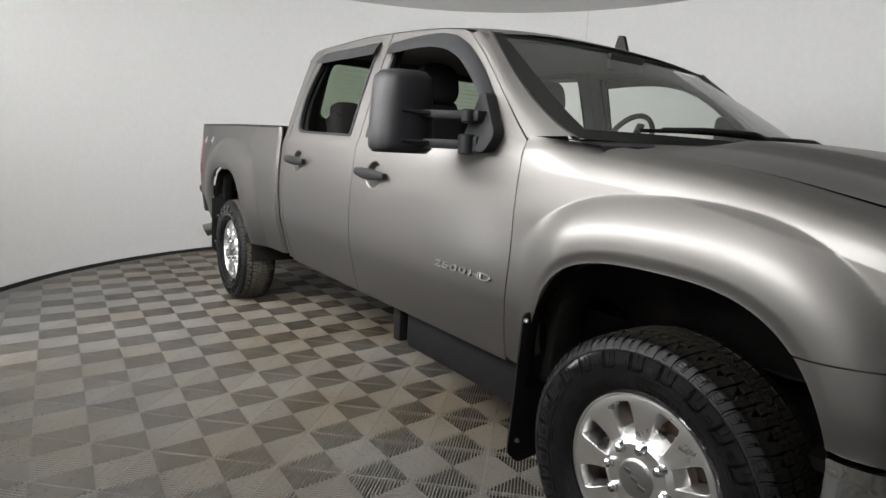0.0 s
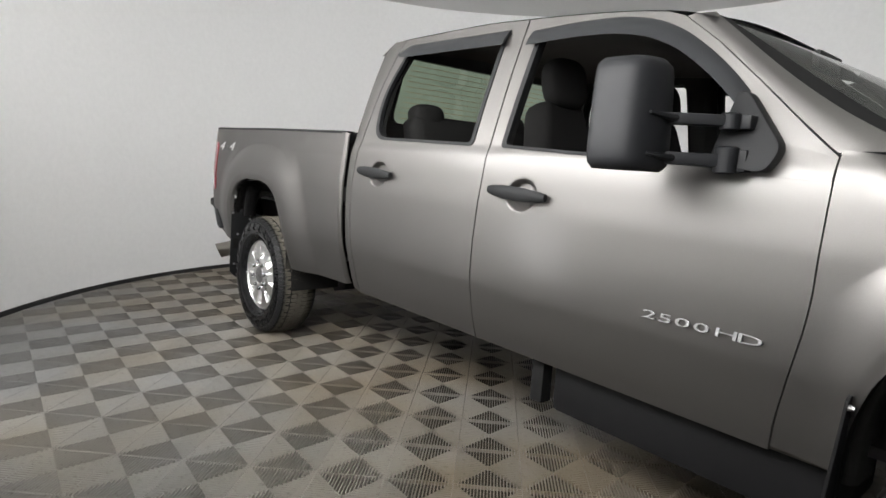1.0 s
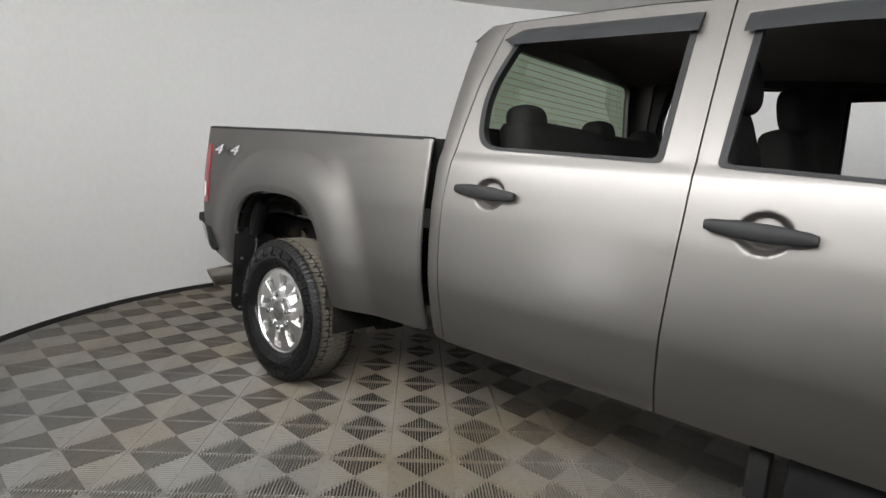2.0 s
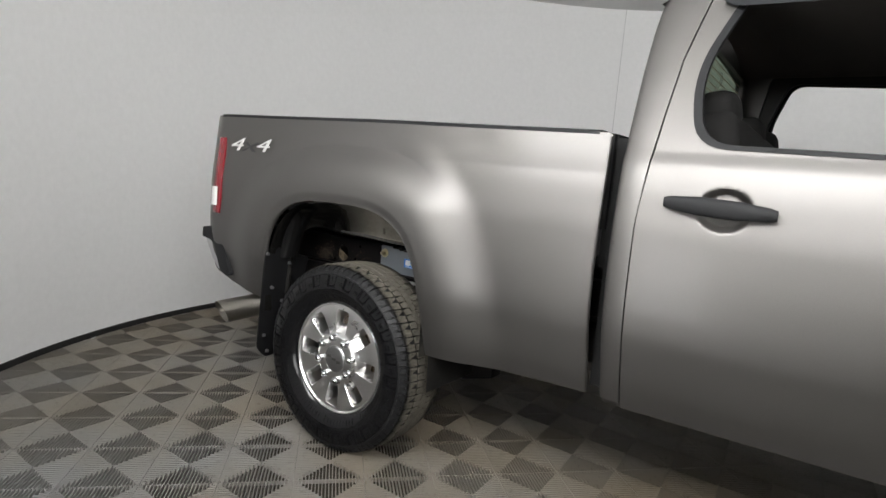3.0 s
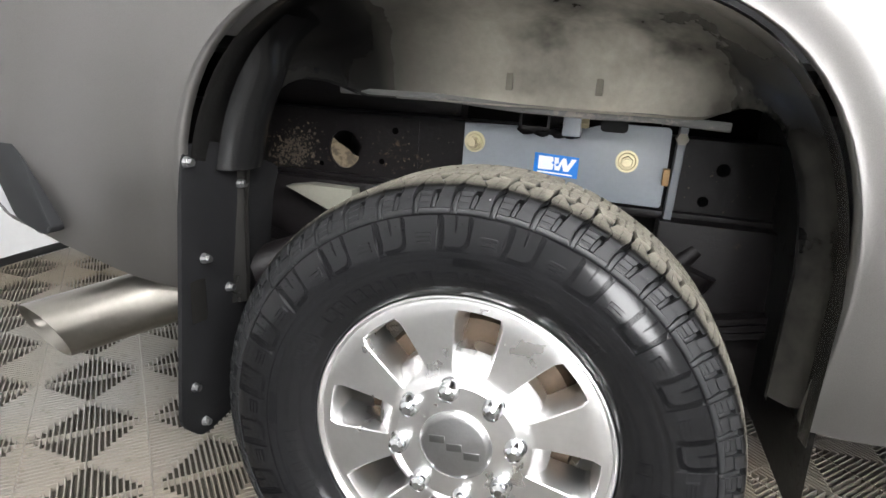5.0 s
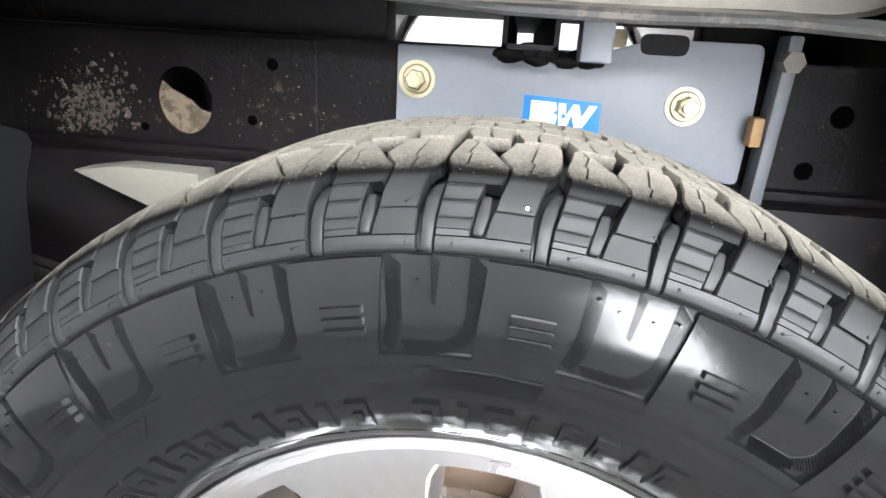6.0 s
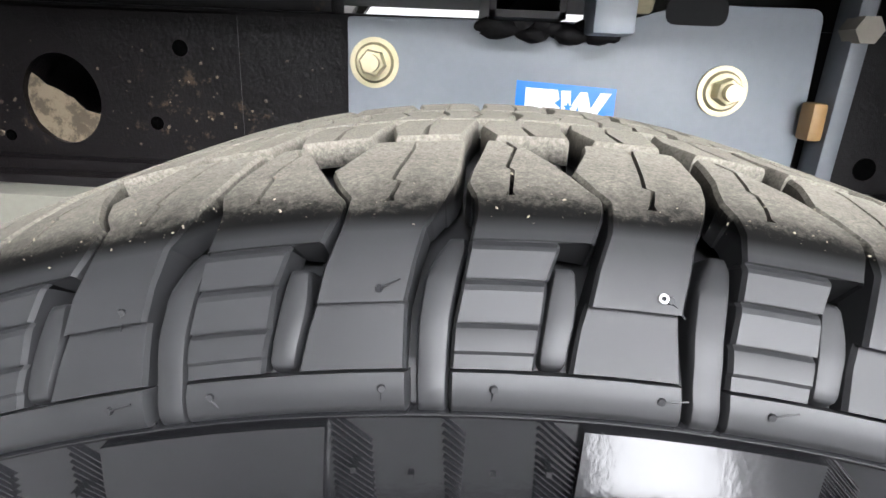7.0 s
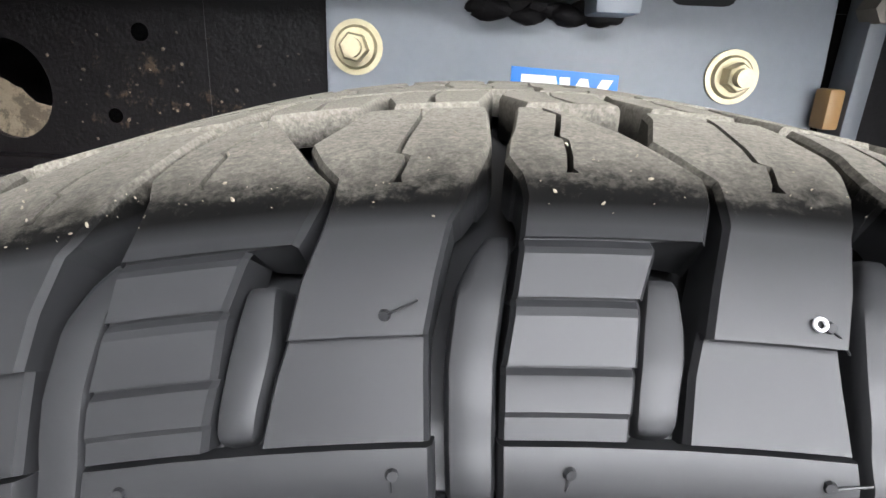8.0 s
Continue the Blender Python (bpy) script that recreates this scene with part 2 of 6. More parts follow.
def dusty_liner():
    """Shiny black plastic, wiped clean in places, under a soft film of brown-grey dust."""
    m, nt, b = nodes_of("liner_plastic")
    big, small = noise_fac(nt, 4.2, 5.0), noise_fac(nt, 60.0, 5.0, 0.7)
    tc = nt.nodes.new("ShaderNodeTexCoord")
    sep = nt.nodes.new("ShaderNodeSeparateXYZ")
    nt.links.new(tc.outputs["Object"], sep.inputs[0])
    shift = nt.nodes.new("ShaderNodeMath")
    shift.inputs[1].default_value = 0.5
    nt.links.new(sep.outputs[0], shift.inputs[0])
    along = ramp(nt, shift.outputs[0], [(0.24, (0.02, 0.02, 0.02)), (0.46, (0.9, 0.9, 0.9)), (0.70, (1, 1, 1)), (0.88, (0.10, 0.10, 0.10))])
    lump = ramp(nt, big, [(0.33, (0.03, 0.03, 0.03)), (0.47, (0.7, 0.7, 0.7)), (0.60, (1, 1, 1))])
    both = nt.nodes.new("ShaderNodeMath")
    both.operation = "MULTIPLY"
    nt.links.new(along, both.inputs[0])
    nt.links.new(lump, both.inputs[1])
    film = both.outputs[0]
    dust = mix(nt, small, (0.26, 0.242, 0.206), (0.42, 0.39, 0.332))
    b.inputs["Specular IOR Level"].default_value = 0.30
    nt.links.new(mix(nt, film, (0.005, 0.005, 0.0052), dust), b.inputs["Base Color"])
    rr = nt.nodes.new("ShaderNodeMapRange")
    rr.inputs[3].default_value, rr.inputs[4].default_value = 0.22, 0.62
    nt.links.new(film, rr.inputs[0])
    nt.links.new(rr.outputs[0], b.inputs["Roughness"])
    bump(nt, b, small, 0.10, 0.002)
    return m


LINER = dusty_liner()
FRONT_LINER = dirty_metal("front_liner_plastic", (0.010, 0.0098, 0.0094), (0.06, 0.055, 0.047), 0.08, 0.40, 0.35)
LINER_GLOSS = surface("glossy_liner", (0.004, 0.004, 0.0042), (0.006, 0.006, 0.0062), 0.20, scale=9, fine=120, relief=0.05, spread=0.06, spec=0.4)
LINER_LIP = dirty_metal("liner_lip", (0.10, 0.10, 0.095), (0.22, 0.20, 0.18), 0.12, 0.5)
MUD = dirty_metal("dried_mud", (0.042, 0.032, 0.021), (0.125, 0.098, 0.064), 0.12, 0.9)

MUD_PALE = surface("dry_dirt", (0.09, 0.078, 0.056), (0.15, 0.132, 0.098), 0.9, scale=120)
CAKED = dirty_metal("caked_mud", (0.055, 0.042, 0.027), (0.135, 0.108, 0.071), 0.17, 0.95)


def glass(name, tint, film):
    """A thin pane: tinted, with a mirror gloss that grows at low angles and a pale veil painting reflected haze."""
    m, nt, b = nodes_of(name)
    clear = add(nt, "ShaderNodeBsdfTransparent", Color=(*tint, 1))
    gloss = add(nt, "ShaderNodeBsdfGlossy", Roughness=0.01)
    # pale diffuse layer stands in for the haze of the reflected white room
    dust = add(nt, "ShaderNodeBsdfDiffuse", Color=(0.5, 0.52, 0.48, 1))
    fres = add(nt, "ShaderNodeFresnel", IOR=1.58)
    one, two = nt.nodes.new("ShaderNodeMixShader"), nt.nodes.new("ShaderNodeMixShader")
    amount = nt.nodes.new("ShaderNodeMapRange")
    amount.inputs[3].default_value, amount.inputs[4].default_value = film * 0.6, film * 1.4
    nt.links.new(noise_fac(nt, 5.0), amount.inputs[0])
    nt.links.new(amount.outputs[0], one.inputs[0])
    nt.links.new(clear.outputs[0], one.inputs[1])
    nt.links.new(dust.outputs[0], one.inputs[2])
    nt.links.new(fres.outputs[0], two.inputs[0])
    nt.links.new(one.outputs[0], two.inputs[1])
    nt.links.new(gloss.outputs[0], two.inputs[2])
    nt.links.new(two.outputs[0], nt.nodes["Material Output"].inputs["Surface"])
    return m


GREEN = glass("green_glass", (0.30, 0.37, 0.28), 0.012)
SHIELD = glass("windshield_glass", (0.88, 0.93, 0.88), 0.045)


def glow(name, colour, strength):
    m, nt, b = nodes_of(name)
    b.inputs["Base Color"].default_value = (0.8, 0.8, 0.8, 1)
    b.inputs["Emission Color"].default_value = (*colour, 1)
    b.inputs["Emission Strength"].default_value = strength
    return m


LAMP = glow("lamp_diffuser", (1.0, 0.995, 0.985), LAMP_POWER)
ADDED_GLOW = glow("added_glow", (1.0, 0.995, 0.985), 7.6)


# ---- mesh tools ----
def link(name, bm, mat, parent=None, label="", smooth=35, recalc=True):
    if recalc:
        bmesh.ops.recalc_face_normals(bm, faces=bm.faces)
    me = bpy.data.meshes.new(name)
    bm.to_mesh(me)
    bm.free()
    me.materials.append(mat)
    if smooth:
        me.shade_smooth()
        me.set_sharp_from_angle(angle=radians(smooth))
    ob = new(name, me)
    ob.parent = parent
    if label:
        tagged(ob, label)
    return ob


def part(name, bm, mat, parent, label="", smooth=35):
    return link(name, bm, mat, parent, label, smooth)


def share(name, source, parent, m):
    """Another object on the same mesh."""
    ob = new(name, source.data)
    ob.parent, ob.matrix_local = parent, m
    if "label" in source:
        tagged(ob, source["label"])
    return ob


def thing(name, label, category, group="", at=(0, 0, 0)):
    ob = new(name)
    ob.location = at
    return tagged(ob, label, category, group)


def lerp(table, x):
    if x <= table[0][0]:
        return table[0][1]
    for (a, u), (b, v) in zip(table, table[1:]):
        if x <= b:
            return u + (v - u) * (x - a) / (b - a)
    return table[-1][1]


def smooth_lerp(table, x):
    """Monotone cubic through the table."""
    xs, ys = [p[0] for p in table], [p[1] for p in table]
    if x <= xs[0]:
        return ys[0]
    if x >= xs[-1]:
        return ys[-1]
    d = [(ys[i + 1] - ys[i]) / (xs[i + 1] - xs[i]) for i in range(len(xs) - 1)]
    s = [d[0]] + [0 if a * b <= 0 else 2 * a * b / (a + b) for a, b in zip(d, d[1:])] + [d[-1]]
    i = max(k for k in range(len(xs) - 1) if xs[k] <= x)
    h = xs[i + 1] - xs[i]
    t = (x - xs[i]) / h
    return (ys[i] * (1 + 2 * t) * (1 - t) ** 2 + h * s[i] * t * (1 - t) ** 2
            + ys[i + 1] * t * t * (3 - 2 * t) + h * s[i + 1] * t * t * (t - 1))


def step(a, b, x):
    t = min(1, max(0, (x - a) / (b - a)))
    return t * t * (3 - 2 * t)


def grid(rows, closed=False):
    """A sheet through rows of points."""
    bm = bmesh.new()
    vs = [[bm.verts.new(p) for p in row] for row in rows]
    for a, b in zip(vs, vs[1:]):
        n = len(a)
        for i in range(n if closed else n - 1):
            j = (i + 1) % n
            if (a[i].co - a[j].co).length + (b[i].co - b[j].co).length > 1e-7:
                try:
                    bm.faces.new((a[i], a[j], b[j], b[i]))
                except ValueError:
                    pass
    bmesh.ops.remove_doubles(bm, verts=bm.verts, dist=1e-6)
    return bm


def box(size, at=(0, 0, 0), bevel=0.0, m=None, segments=2, bm=None):
    own = bmesh.new()
    bmesh.ops.create_cube(own, size=1)
    bmesh.ops.scale(own, vec=size, verts=own.verts)
    if bevel:
        bmesh.ops.bevel(own, geom=own.edges[:], offset=bevel, segments=segments, affect="EDGES", profile=0.6)
    own.transform(Matrix.Translation(at) @ (m or Matrix()))
    return join(bm, own)


def join(bm, own):
    if bm is None:
        return own
    me = bpy.data.meshes.new("tmp")
    own.to_mesh(me)
    own.free()
    bm.from_mesh(me)
    bpy.data.meshes.remove(me)
    return bm


def tube(points, radius, sides=12, bm=None, cap=True):
    """A round bar along points; radius may be a list."""
    own = bmesh.new()
    pts = [Vector(p) for p in points]
    rad = radius if isinstance(radius, (list, tuple)) else [radius] * len(pts)
    rings, ref = [], Vector((0, 0, 1))
    for i, p in enumerate(pts):
        d = (pts[min(i + 1, len(pts) - 1)] - pts[max(i - 1, 0)]).normalized()
        if abs(d.dot(ref)) > 0.95:
            ref = Vector((0, 1, 0))
        u = d.cross(ref).normalized()
        v = d.cross(u)
        rings.append([own.verts.new(p + rad[i] * (u * math.cos(a) + v * math.sin(a)))
                      for a in (2 * math.pi * k / sides for k in range(sides))])
    for a, b in zip(rings, rings[1:]):
        for k in range(sides):
            own.faces.new((a[k], a[(k + 1) % sides], b[(k + 1) % sides], b[k]))
    if cap:
        own.faces.new(rings[0])
        own.faces.new(rings[-1])
    return join(bm, own)


def prism(outline, lo, hi, axis="y", bevel=0.0, segments=2, bm=None):
    """A flat outline pushed along an axis: (x, z) along y, (y, z) along x, (x, y) along z."""
    def place(p, h):
        return {"y": (p[0], h, p[1]), "x": (h, p[0], p[1]), "z": (p[0], p[1], h)}[axis]
    own = bmesh.new()
    a, b = [own.verts.new(place(p, lo)) for p in outline], [own.verts.new(place(p, hi)) for p in outline]
    own.faces.new(a)
    own.faces.new(b)
    n = len(outline)
    for i in range(n):
        own.faces.new((a[i], a[(i + 1) % n], b[(i + 1) % n], b[i]))
    bmesh.ops.recalc_face_normals(own, faces=own.faces)
    if bevel:
        bmesh.ops.bevel(own, geom=own.edges[:], offset=bevel, segments=segments, affect="EDGES", profile=0.6)
    return join(bm, own)


def spin(profile, sides, axis_at=(0, 0, 0), bm=None, closed=False):
    """Turn a profile of (radius, out) round the y axis; out points to -y."""
    rows = []
    for r, o in profile + ([profile[0]] if closed else []):
        rows.append([(axis_at[0] + r * math.sin(a), axis_at[1] - o, axis_at[2] + r * math.cos(a))
                     for a in (2 * math.pi * k / sides for k in range(sides))])
    return join(bm, grid(rows, closed=True))


def round_corners(pts, radius, n=5):
    """A closed outline with its corners rounded."""
    out, k = [], len(pts)
    for i in range(k):
        p, a, b = Vector(pts[i]), Vector(pts[i - 1]), Vector(pts[(i + 1) % k])
        r = radius[i] if isinstance(radius, (list, tuple)) else radius
        if r <= 0:
            out.append(tuple(p))
            continue
        u, v = (a - p), (b - p)
        r = min(r, u.length * 0.45, v.length * 0.45)
        q0, q1 = p + u.normalized() * r, p + v.normalized() * r
        for j in range(n + 1):
            t = j / n
            out.append(tuple(q0 * (1 - t) ** 2 + p * 2 * t * (1 - t) + q1 * t * t))
    return out


def star_hit(pts, c, ang):
    """The farthest crossing of a closed outline with a ray from c."""
    d, best = (math.cos(ang), math.sin(ang)), None
    for (ax, ay), (bx, by) in zip(pts, pts[1:] + pts[:1]):
        ex, ey = bx - ax, by - ay
        det = d[0] * -ey + d[1] * ex
        if abs(det) < 1e-12:
            continue
        s = ((ax - c[0]) * -ey + (ay - c[1]) * ex) / det
        t = (d[0] * (ay - c[1]) - d[1] * (ax - c[0])) / det
        if s > 0 and -1e-9 <= t <= 1 + 1e-9 and (best is None or s > best):
            best = s
    return (c[0] + d[0] * best, c[1] + d[1] * best)


def ring(outer, inner, centre, place, steps=6, n=120, flange=0.02, inward=None):
    """A panel between two outlines, laid on a surface by place(u, v, depth)."""
    angs = sorted(set([2 * math.pi * k / n for k in range(n)]
                      + [math.atan2(q[1] - centre[1], q[0] - centre[0]) % (2 * math.pi) for q in outer + inner]))
    rows = []
    o = [star_hit(outer, centre, a) for a in angs]
    i = [star_hit(inner, centre, a) for a in angs]
    rows.append([place(p[0], p[1], flange) for p in o])
    for k in range(steps + 1):
        t = k / steps
        rows.append([place(p[0] + (q[0] - p[0]) * t, p[1] + (q[1] - p[1]) * t, 0.0) for p, q in zip(o, i)])
    rows.append([place(p[0], p[1], flange) for p in i])
    return grid(rows, closed=True)


def fill(outline, centre, place, steps=8, n=72):
    angs = sorted(set([2 * math.pi * k / n for k in range(n)]
                      + [math.atan2(q[1] - centre[1], q[0] - centre[0]) % (2 * math.pi) for q in outline]))
    o = [star_hit(outline, centre, a) for a in angs]
    rows = [[place(centre[0] + (p[0] - centre[0]) * t, centre[1] + (p[1] - centre[1]) * t, 0.0) for p in o]
            for t in (k / steps for k in range(1, steps + 1))]
    bm = grid(rows, closed=True)
    bm.verts.ensure_lookup_table()
    first = [v for v in bm.verts]
    c = bm.verts.new(place(centre[0], centre[1], 0.0))
    loop = first[:len(angs)]
    for a, b in zip(loop, loop[1:] + loop[:1]):
        bm.faces.new((a, b, c))
    return bm


def words(text, size, depth=0.002, shear=0.0):
    cu = bpy.data.curves.new("lettering", "FONT")
    cu.body, cu.size, cu.extrude, cu.align_x, cu.align_y, cu.shear = text, size, depth, "CENTER", "CENTER", shear
    cu.resolution_u = 3
    ob = bpy.data.objects.new("lettering", cu)
    scene.collection.objects.link(ob)
    bpy.context.view_layer.update()
    me = bpy.data.meshes.new_from_object(ob.evaluated_get(bpy.context.evaluated_depsgraph_get()))
    bm = bmesh.new()
    bm.from_mesh(me)
    bpy.data.objects.remove(ob)
    bpy.data.curves.remove(cu)
    return bm


# ---- room ----
END_A, END_B, MID_Y, RADIUS, HIGH = 1.15, 3.20, 0.45, 3.57, 3.10


def wall_line(a0, a1, cx, r, n):
    return [(cx + r * math.cos(radians(a0 + (a1 - a0) * k / n)), MID_Y + r * math.sin(radians(a0 + (a1 - a0) * k / n))) for k in range(n + 1)]


def wall_sheet(line, outer, z0, z1):
    n = len(line)
    rows = [[(x, y, z0) for x, y in line], [(x, y, z1) for x, y in line],
            [(x, y, z1) for x, y in outer], [(x, y, z0) for x, y in outer], [(x, y, z0) for x, y in line]]
    return grid(rows)


for name, a0, a1, cx in (("wall_west", 90, 270, END_A), ("wall_east", -90, 90, END_B)):
    ob = link(name, wall_sheet(wall_line(a0, a1, cx, RADIUS, 64), wall_line(a0, a1, cx, RADIUS + 0.1, 64), -0.05, HIGH), WALL)
    tagged(ob, "smooth white painted curved booth wall", "wall", kind="structure")
    ob = link("baseboard", wall_sheet(wall_line(a0, a1, cx, RADIUS - 0.012, 64), wall_line(a0, a1, cx, RADIUS - 0.001, 64), 0.0, 0.035), BLACK_STRIP)
    tagged(ob, "thin black rubber strip at the foot of the curved wall", "baseboard", kind="structure")
for name, s in (("wall_north", 1), ("wall_south", -1)):
    y = MID_Y + s * RADIUS
    ob = link(name, box((END_B - END_A - 0.004, 0.1, HIGH + 0.02), ((END_A + END_B) / 2, y + s * 0.05, HIGH / 2 - 0.01)), WALL, smooth=0)
    tagged(ob, "smooth white painted straight booth wall", "wall", kind="structure")
    ob = link("baseboard", box((END_B - END_A - 0.004, 0.011, 0.035), ((END_A + END_B) / 2, y - s * 0.0065, 0.0175)), BLACK_STRIP, smooth=0)
    tagged(ob, "thin black rubber strip at the foot of the straight wall", "baseboard", kind="structure")
seam = link("trim", box((0.005, 0.003, HIGH), (0, 0, HIGH / 2)), JOINT, smooth=0)
seam.matrix_world = pose(END_A + (RADIUS - 0.001) * math.cos(radians(118)), MID_Y + (RADIUS - 0.001) * math.sin(radians(118)), 0, 0, 0, 28)
tagged(seam, "grey vertical joint strip in the white wall", "trim", kind="structure")
# unseen dark sheet added on the end wall so the paint reflects something dark
SHEET_GREY = surface("sheet_grey", (0.09, 0.095, 0.10), (0.12, 0.125, 0.13), 0.6)
door = link("door_1", wall_sheet(wall_line(-52, 48, END_B, RADIUS - 0.05, 40), wall_line(-52, 48, END_B, RADIUS - 0.02, 40), 0.0, 2.90), SHEET_GREY)
tagged(door, "unseen dark grey sheet added on the end wall for dark reflections", "door", kind="structure")
ceiling = link("ceiling", box((END_B - END_A + 2 * RADIUS + 0.4, 2 * RADIUS + 0.4, 0.1), ((END_A + END_B) / 2, MID_Y, HIGH + 0.051)), CEIL, smooth=0)
tagged(ceiling, "flat pale grey painted booth ceiling", "ceiling", kind="structure")
floor = link("floor", box((END_B - END_A + 2 * RADIUS + 0.4, 2 * RADIUS + 0.4, 0.06), ((END_A + END_B) / 2, MID_Y, -0.048)), SUBFLOOR, smooth=0)
tagged(floor, "grey ribbed plastic interlocking tile floor over dark concrete", "floor", kind="structure")

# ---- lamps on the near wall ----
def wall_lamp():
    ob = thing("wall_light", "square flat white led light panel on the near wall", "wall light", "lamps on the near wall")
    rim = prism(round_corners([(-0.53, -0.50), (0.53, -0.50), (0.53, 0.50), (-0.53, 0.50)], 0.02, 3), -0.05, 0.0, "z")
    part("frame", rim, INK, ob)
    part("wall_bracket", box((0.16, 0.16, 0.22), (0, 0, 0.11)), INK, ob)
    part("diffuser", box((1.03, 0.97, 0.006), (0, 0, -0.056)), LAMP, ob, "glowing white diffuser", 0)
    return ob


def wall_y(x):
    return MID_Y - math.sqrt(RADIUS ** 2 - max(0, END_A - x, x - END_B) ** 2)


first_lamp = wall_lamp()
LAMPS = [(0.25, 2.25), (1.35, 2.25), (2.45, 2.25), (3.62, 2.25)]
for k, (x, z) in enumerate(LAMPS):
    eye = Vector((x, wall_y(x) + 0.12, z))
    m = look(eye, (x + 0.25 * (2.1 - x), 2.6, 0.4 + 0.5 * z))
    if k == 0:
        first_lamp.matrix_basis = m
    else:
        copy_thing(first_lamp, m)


# an unseen dim panel added low on this wall for the tyre sidewall's highlight
low = thing("wall_light", "unseen dim light panel added low on the near wall", "wall light", "lamps on the near wall")
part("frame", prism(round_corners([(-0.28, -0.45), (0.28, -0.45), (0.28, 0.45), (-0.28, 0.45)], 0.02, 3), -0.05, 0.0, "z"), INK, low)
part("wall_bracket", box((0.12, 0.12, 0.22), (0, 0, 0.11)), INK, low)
part("diffuser", box((0.50, 0.84, 0.006), (0, 0, -0.056)), ADDED_GLOW, low, "dim white face of the added panel", 0)
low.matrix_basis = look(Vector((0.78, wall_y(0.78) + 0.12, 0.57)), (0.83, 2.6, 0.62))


# ---- pickup truck ----
# x runs to the truck's front, the rear axle stands at x = 0 and the right side faces -y
truck = thing("pickup_truck", "grey metallic crew cab pickup truck parked on the tiled floor", "pickup truck")
BASE = [(0.45, 0.857), (0.52, 0.874), (0.60, 0.900), (0.70, 0.926), (0.78, 0.944), (0.86, 0.952), (0.96, 0.956), (1.06, 0.955),
        (1.16, 0.947), (1.25, 0.936), (1.28, 0.930), (1.32, 0.913)]
AXLE_F, AXLE_Z = 3.904, 0.40


def side(x, z):
    """Half the body's width."""
    if z > 1.32:
        return 0.913 - 0.285 * (z - 1.32) - 0.10 * max(0, z - 1.32) ** 2
    return smooth_lerp(BASE, z)


class Arch:
    def __init__(self, x, half, top, low, power):
        self.x, self.half, self.top, self.low, self.power = x, half, top, low, power

    def z(self, x):
        u = min(1.0, abs(x - self.x) / self.half)
        return self.low + (self.top - self.low) * (1 - u ** self.power) ** (1 / self.power)

    def away(self, x, z):
        """Roughly the distance outside the opening."""
        u, v = (x - self.x), max(0.0, z - self.low)
        k = (abs(u / self.half) ** self.power + (v / (self.top - self.low)) ** self.power) ** (1 / self.power)
        return (k - 1) * math.hypot(u, v) / max(k, 0.3)


REAR_ARCH = Arch(-0.002, 0.447, 1.055, 0.52, 3.2)
FRONT_ARCH = Arch(3.905, 0.455, 0.988, 0.46, 3.0)


def bulge(d, a, b):
    """A flare's swell: full up to a, rounding over to a crease at b."""
    u = min(1.0, max(0.0, (d - a) / (b - a)))
    return (1 - u ** 2.2) ** 1.25


def bed_side_at(x, z):
    s = smooth_lerp(BASE, min(z, 1.25)) + 0.012
    if z > 1.25:
        s -= 0.085 * (z - 1.25) + 0.15 * (z - 1.25) ** 2
    d = REAR_ARCH.away(x, z)
    k = step(0.96, 1.16, z) * step(0.50, 0.25, x) * step(-0.55, -0.30, x)
    s += 0.050 * (k * bulge(d, 0.06, 0.235) + (1 - k) * (1 - step(0.075, 0.33, d))) - 0.008 * (1 - step(0.0, 0.04, d))
    s += 0.012 * step(-0.45, -0.75, x)
    s -= 0.030 * step(-0.81, -0.92, x) ** 2
    s -= 0.003 * math.exp(-((x - 0.60) / 0.06) ** 2 - ((z - 1.33) / 0.035) ** 2)
    s -= 0.0015 * math.exp(-((x - 0.50) / 0.09) ** 2 - ((z - 1.31) / 0.03) ** 2)
    return s


FENDER = [(0.45, 0.857), (0.52, 0.874), (0.60, 0.900), (0.70, 0.926), (0.80, 0.945), (0.95, 0.950), (1.08, 0.944), (1.20, 0.930), (1.33, 0.908)]
ROLL = [(0.0, 0.115), (0.006, 0.080), (0.016, 0.052), (0.035, 0.026), (0.065, 0.009), (0.10, 0.0)]


def fender_at(x, z):
    s = smooth_lerp(FENDER, z) - smooth_lerp(ROLL, max(0.0, fender_top(x) - z))
    d = FRONT_ARCH.away(x, z)
    s += 0.056 * bulge(d, 0.05, 0.190) * step(1.27, 1.18, z) - 0.008 * (1 - step(0.0, 0.04, d))
    k = step(3.62, 3.36, x)
    s = s * (1 - k) + side(x, z) * k
    s -= 0.20 * max(0, x - 4.35) ** 2 * 2.2
    return s


def side_panel(xs, lo, hi, at, s, rows=46, flange=0.03):
    """A body side panel from lo(x) to hi(x), on the surface at(x, z), with folded edges; s is -1 on the right."""
    cols = []
    for x in xs:
        a, b = lo(x), hi(x)
        col = [(x, s * (at(x, a) - flange), a + 0.003)]
        for k in range(rows + 1):
            t = k / rows
            z = a + (b - a) * t
            col.append((x, s * at(x, z), z))
        col.append((x, s * (at(x, b) - flange), b - 0.002))
        cols.append(col)
    for end in (0, -1):
        cols.insert(0 if end == 0 else len(cols), [(p[0], p[1] - s * flange, p[2]) for p in cols[end]])
    return grid(cols)


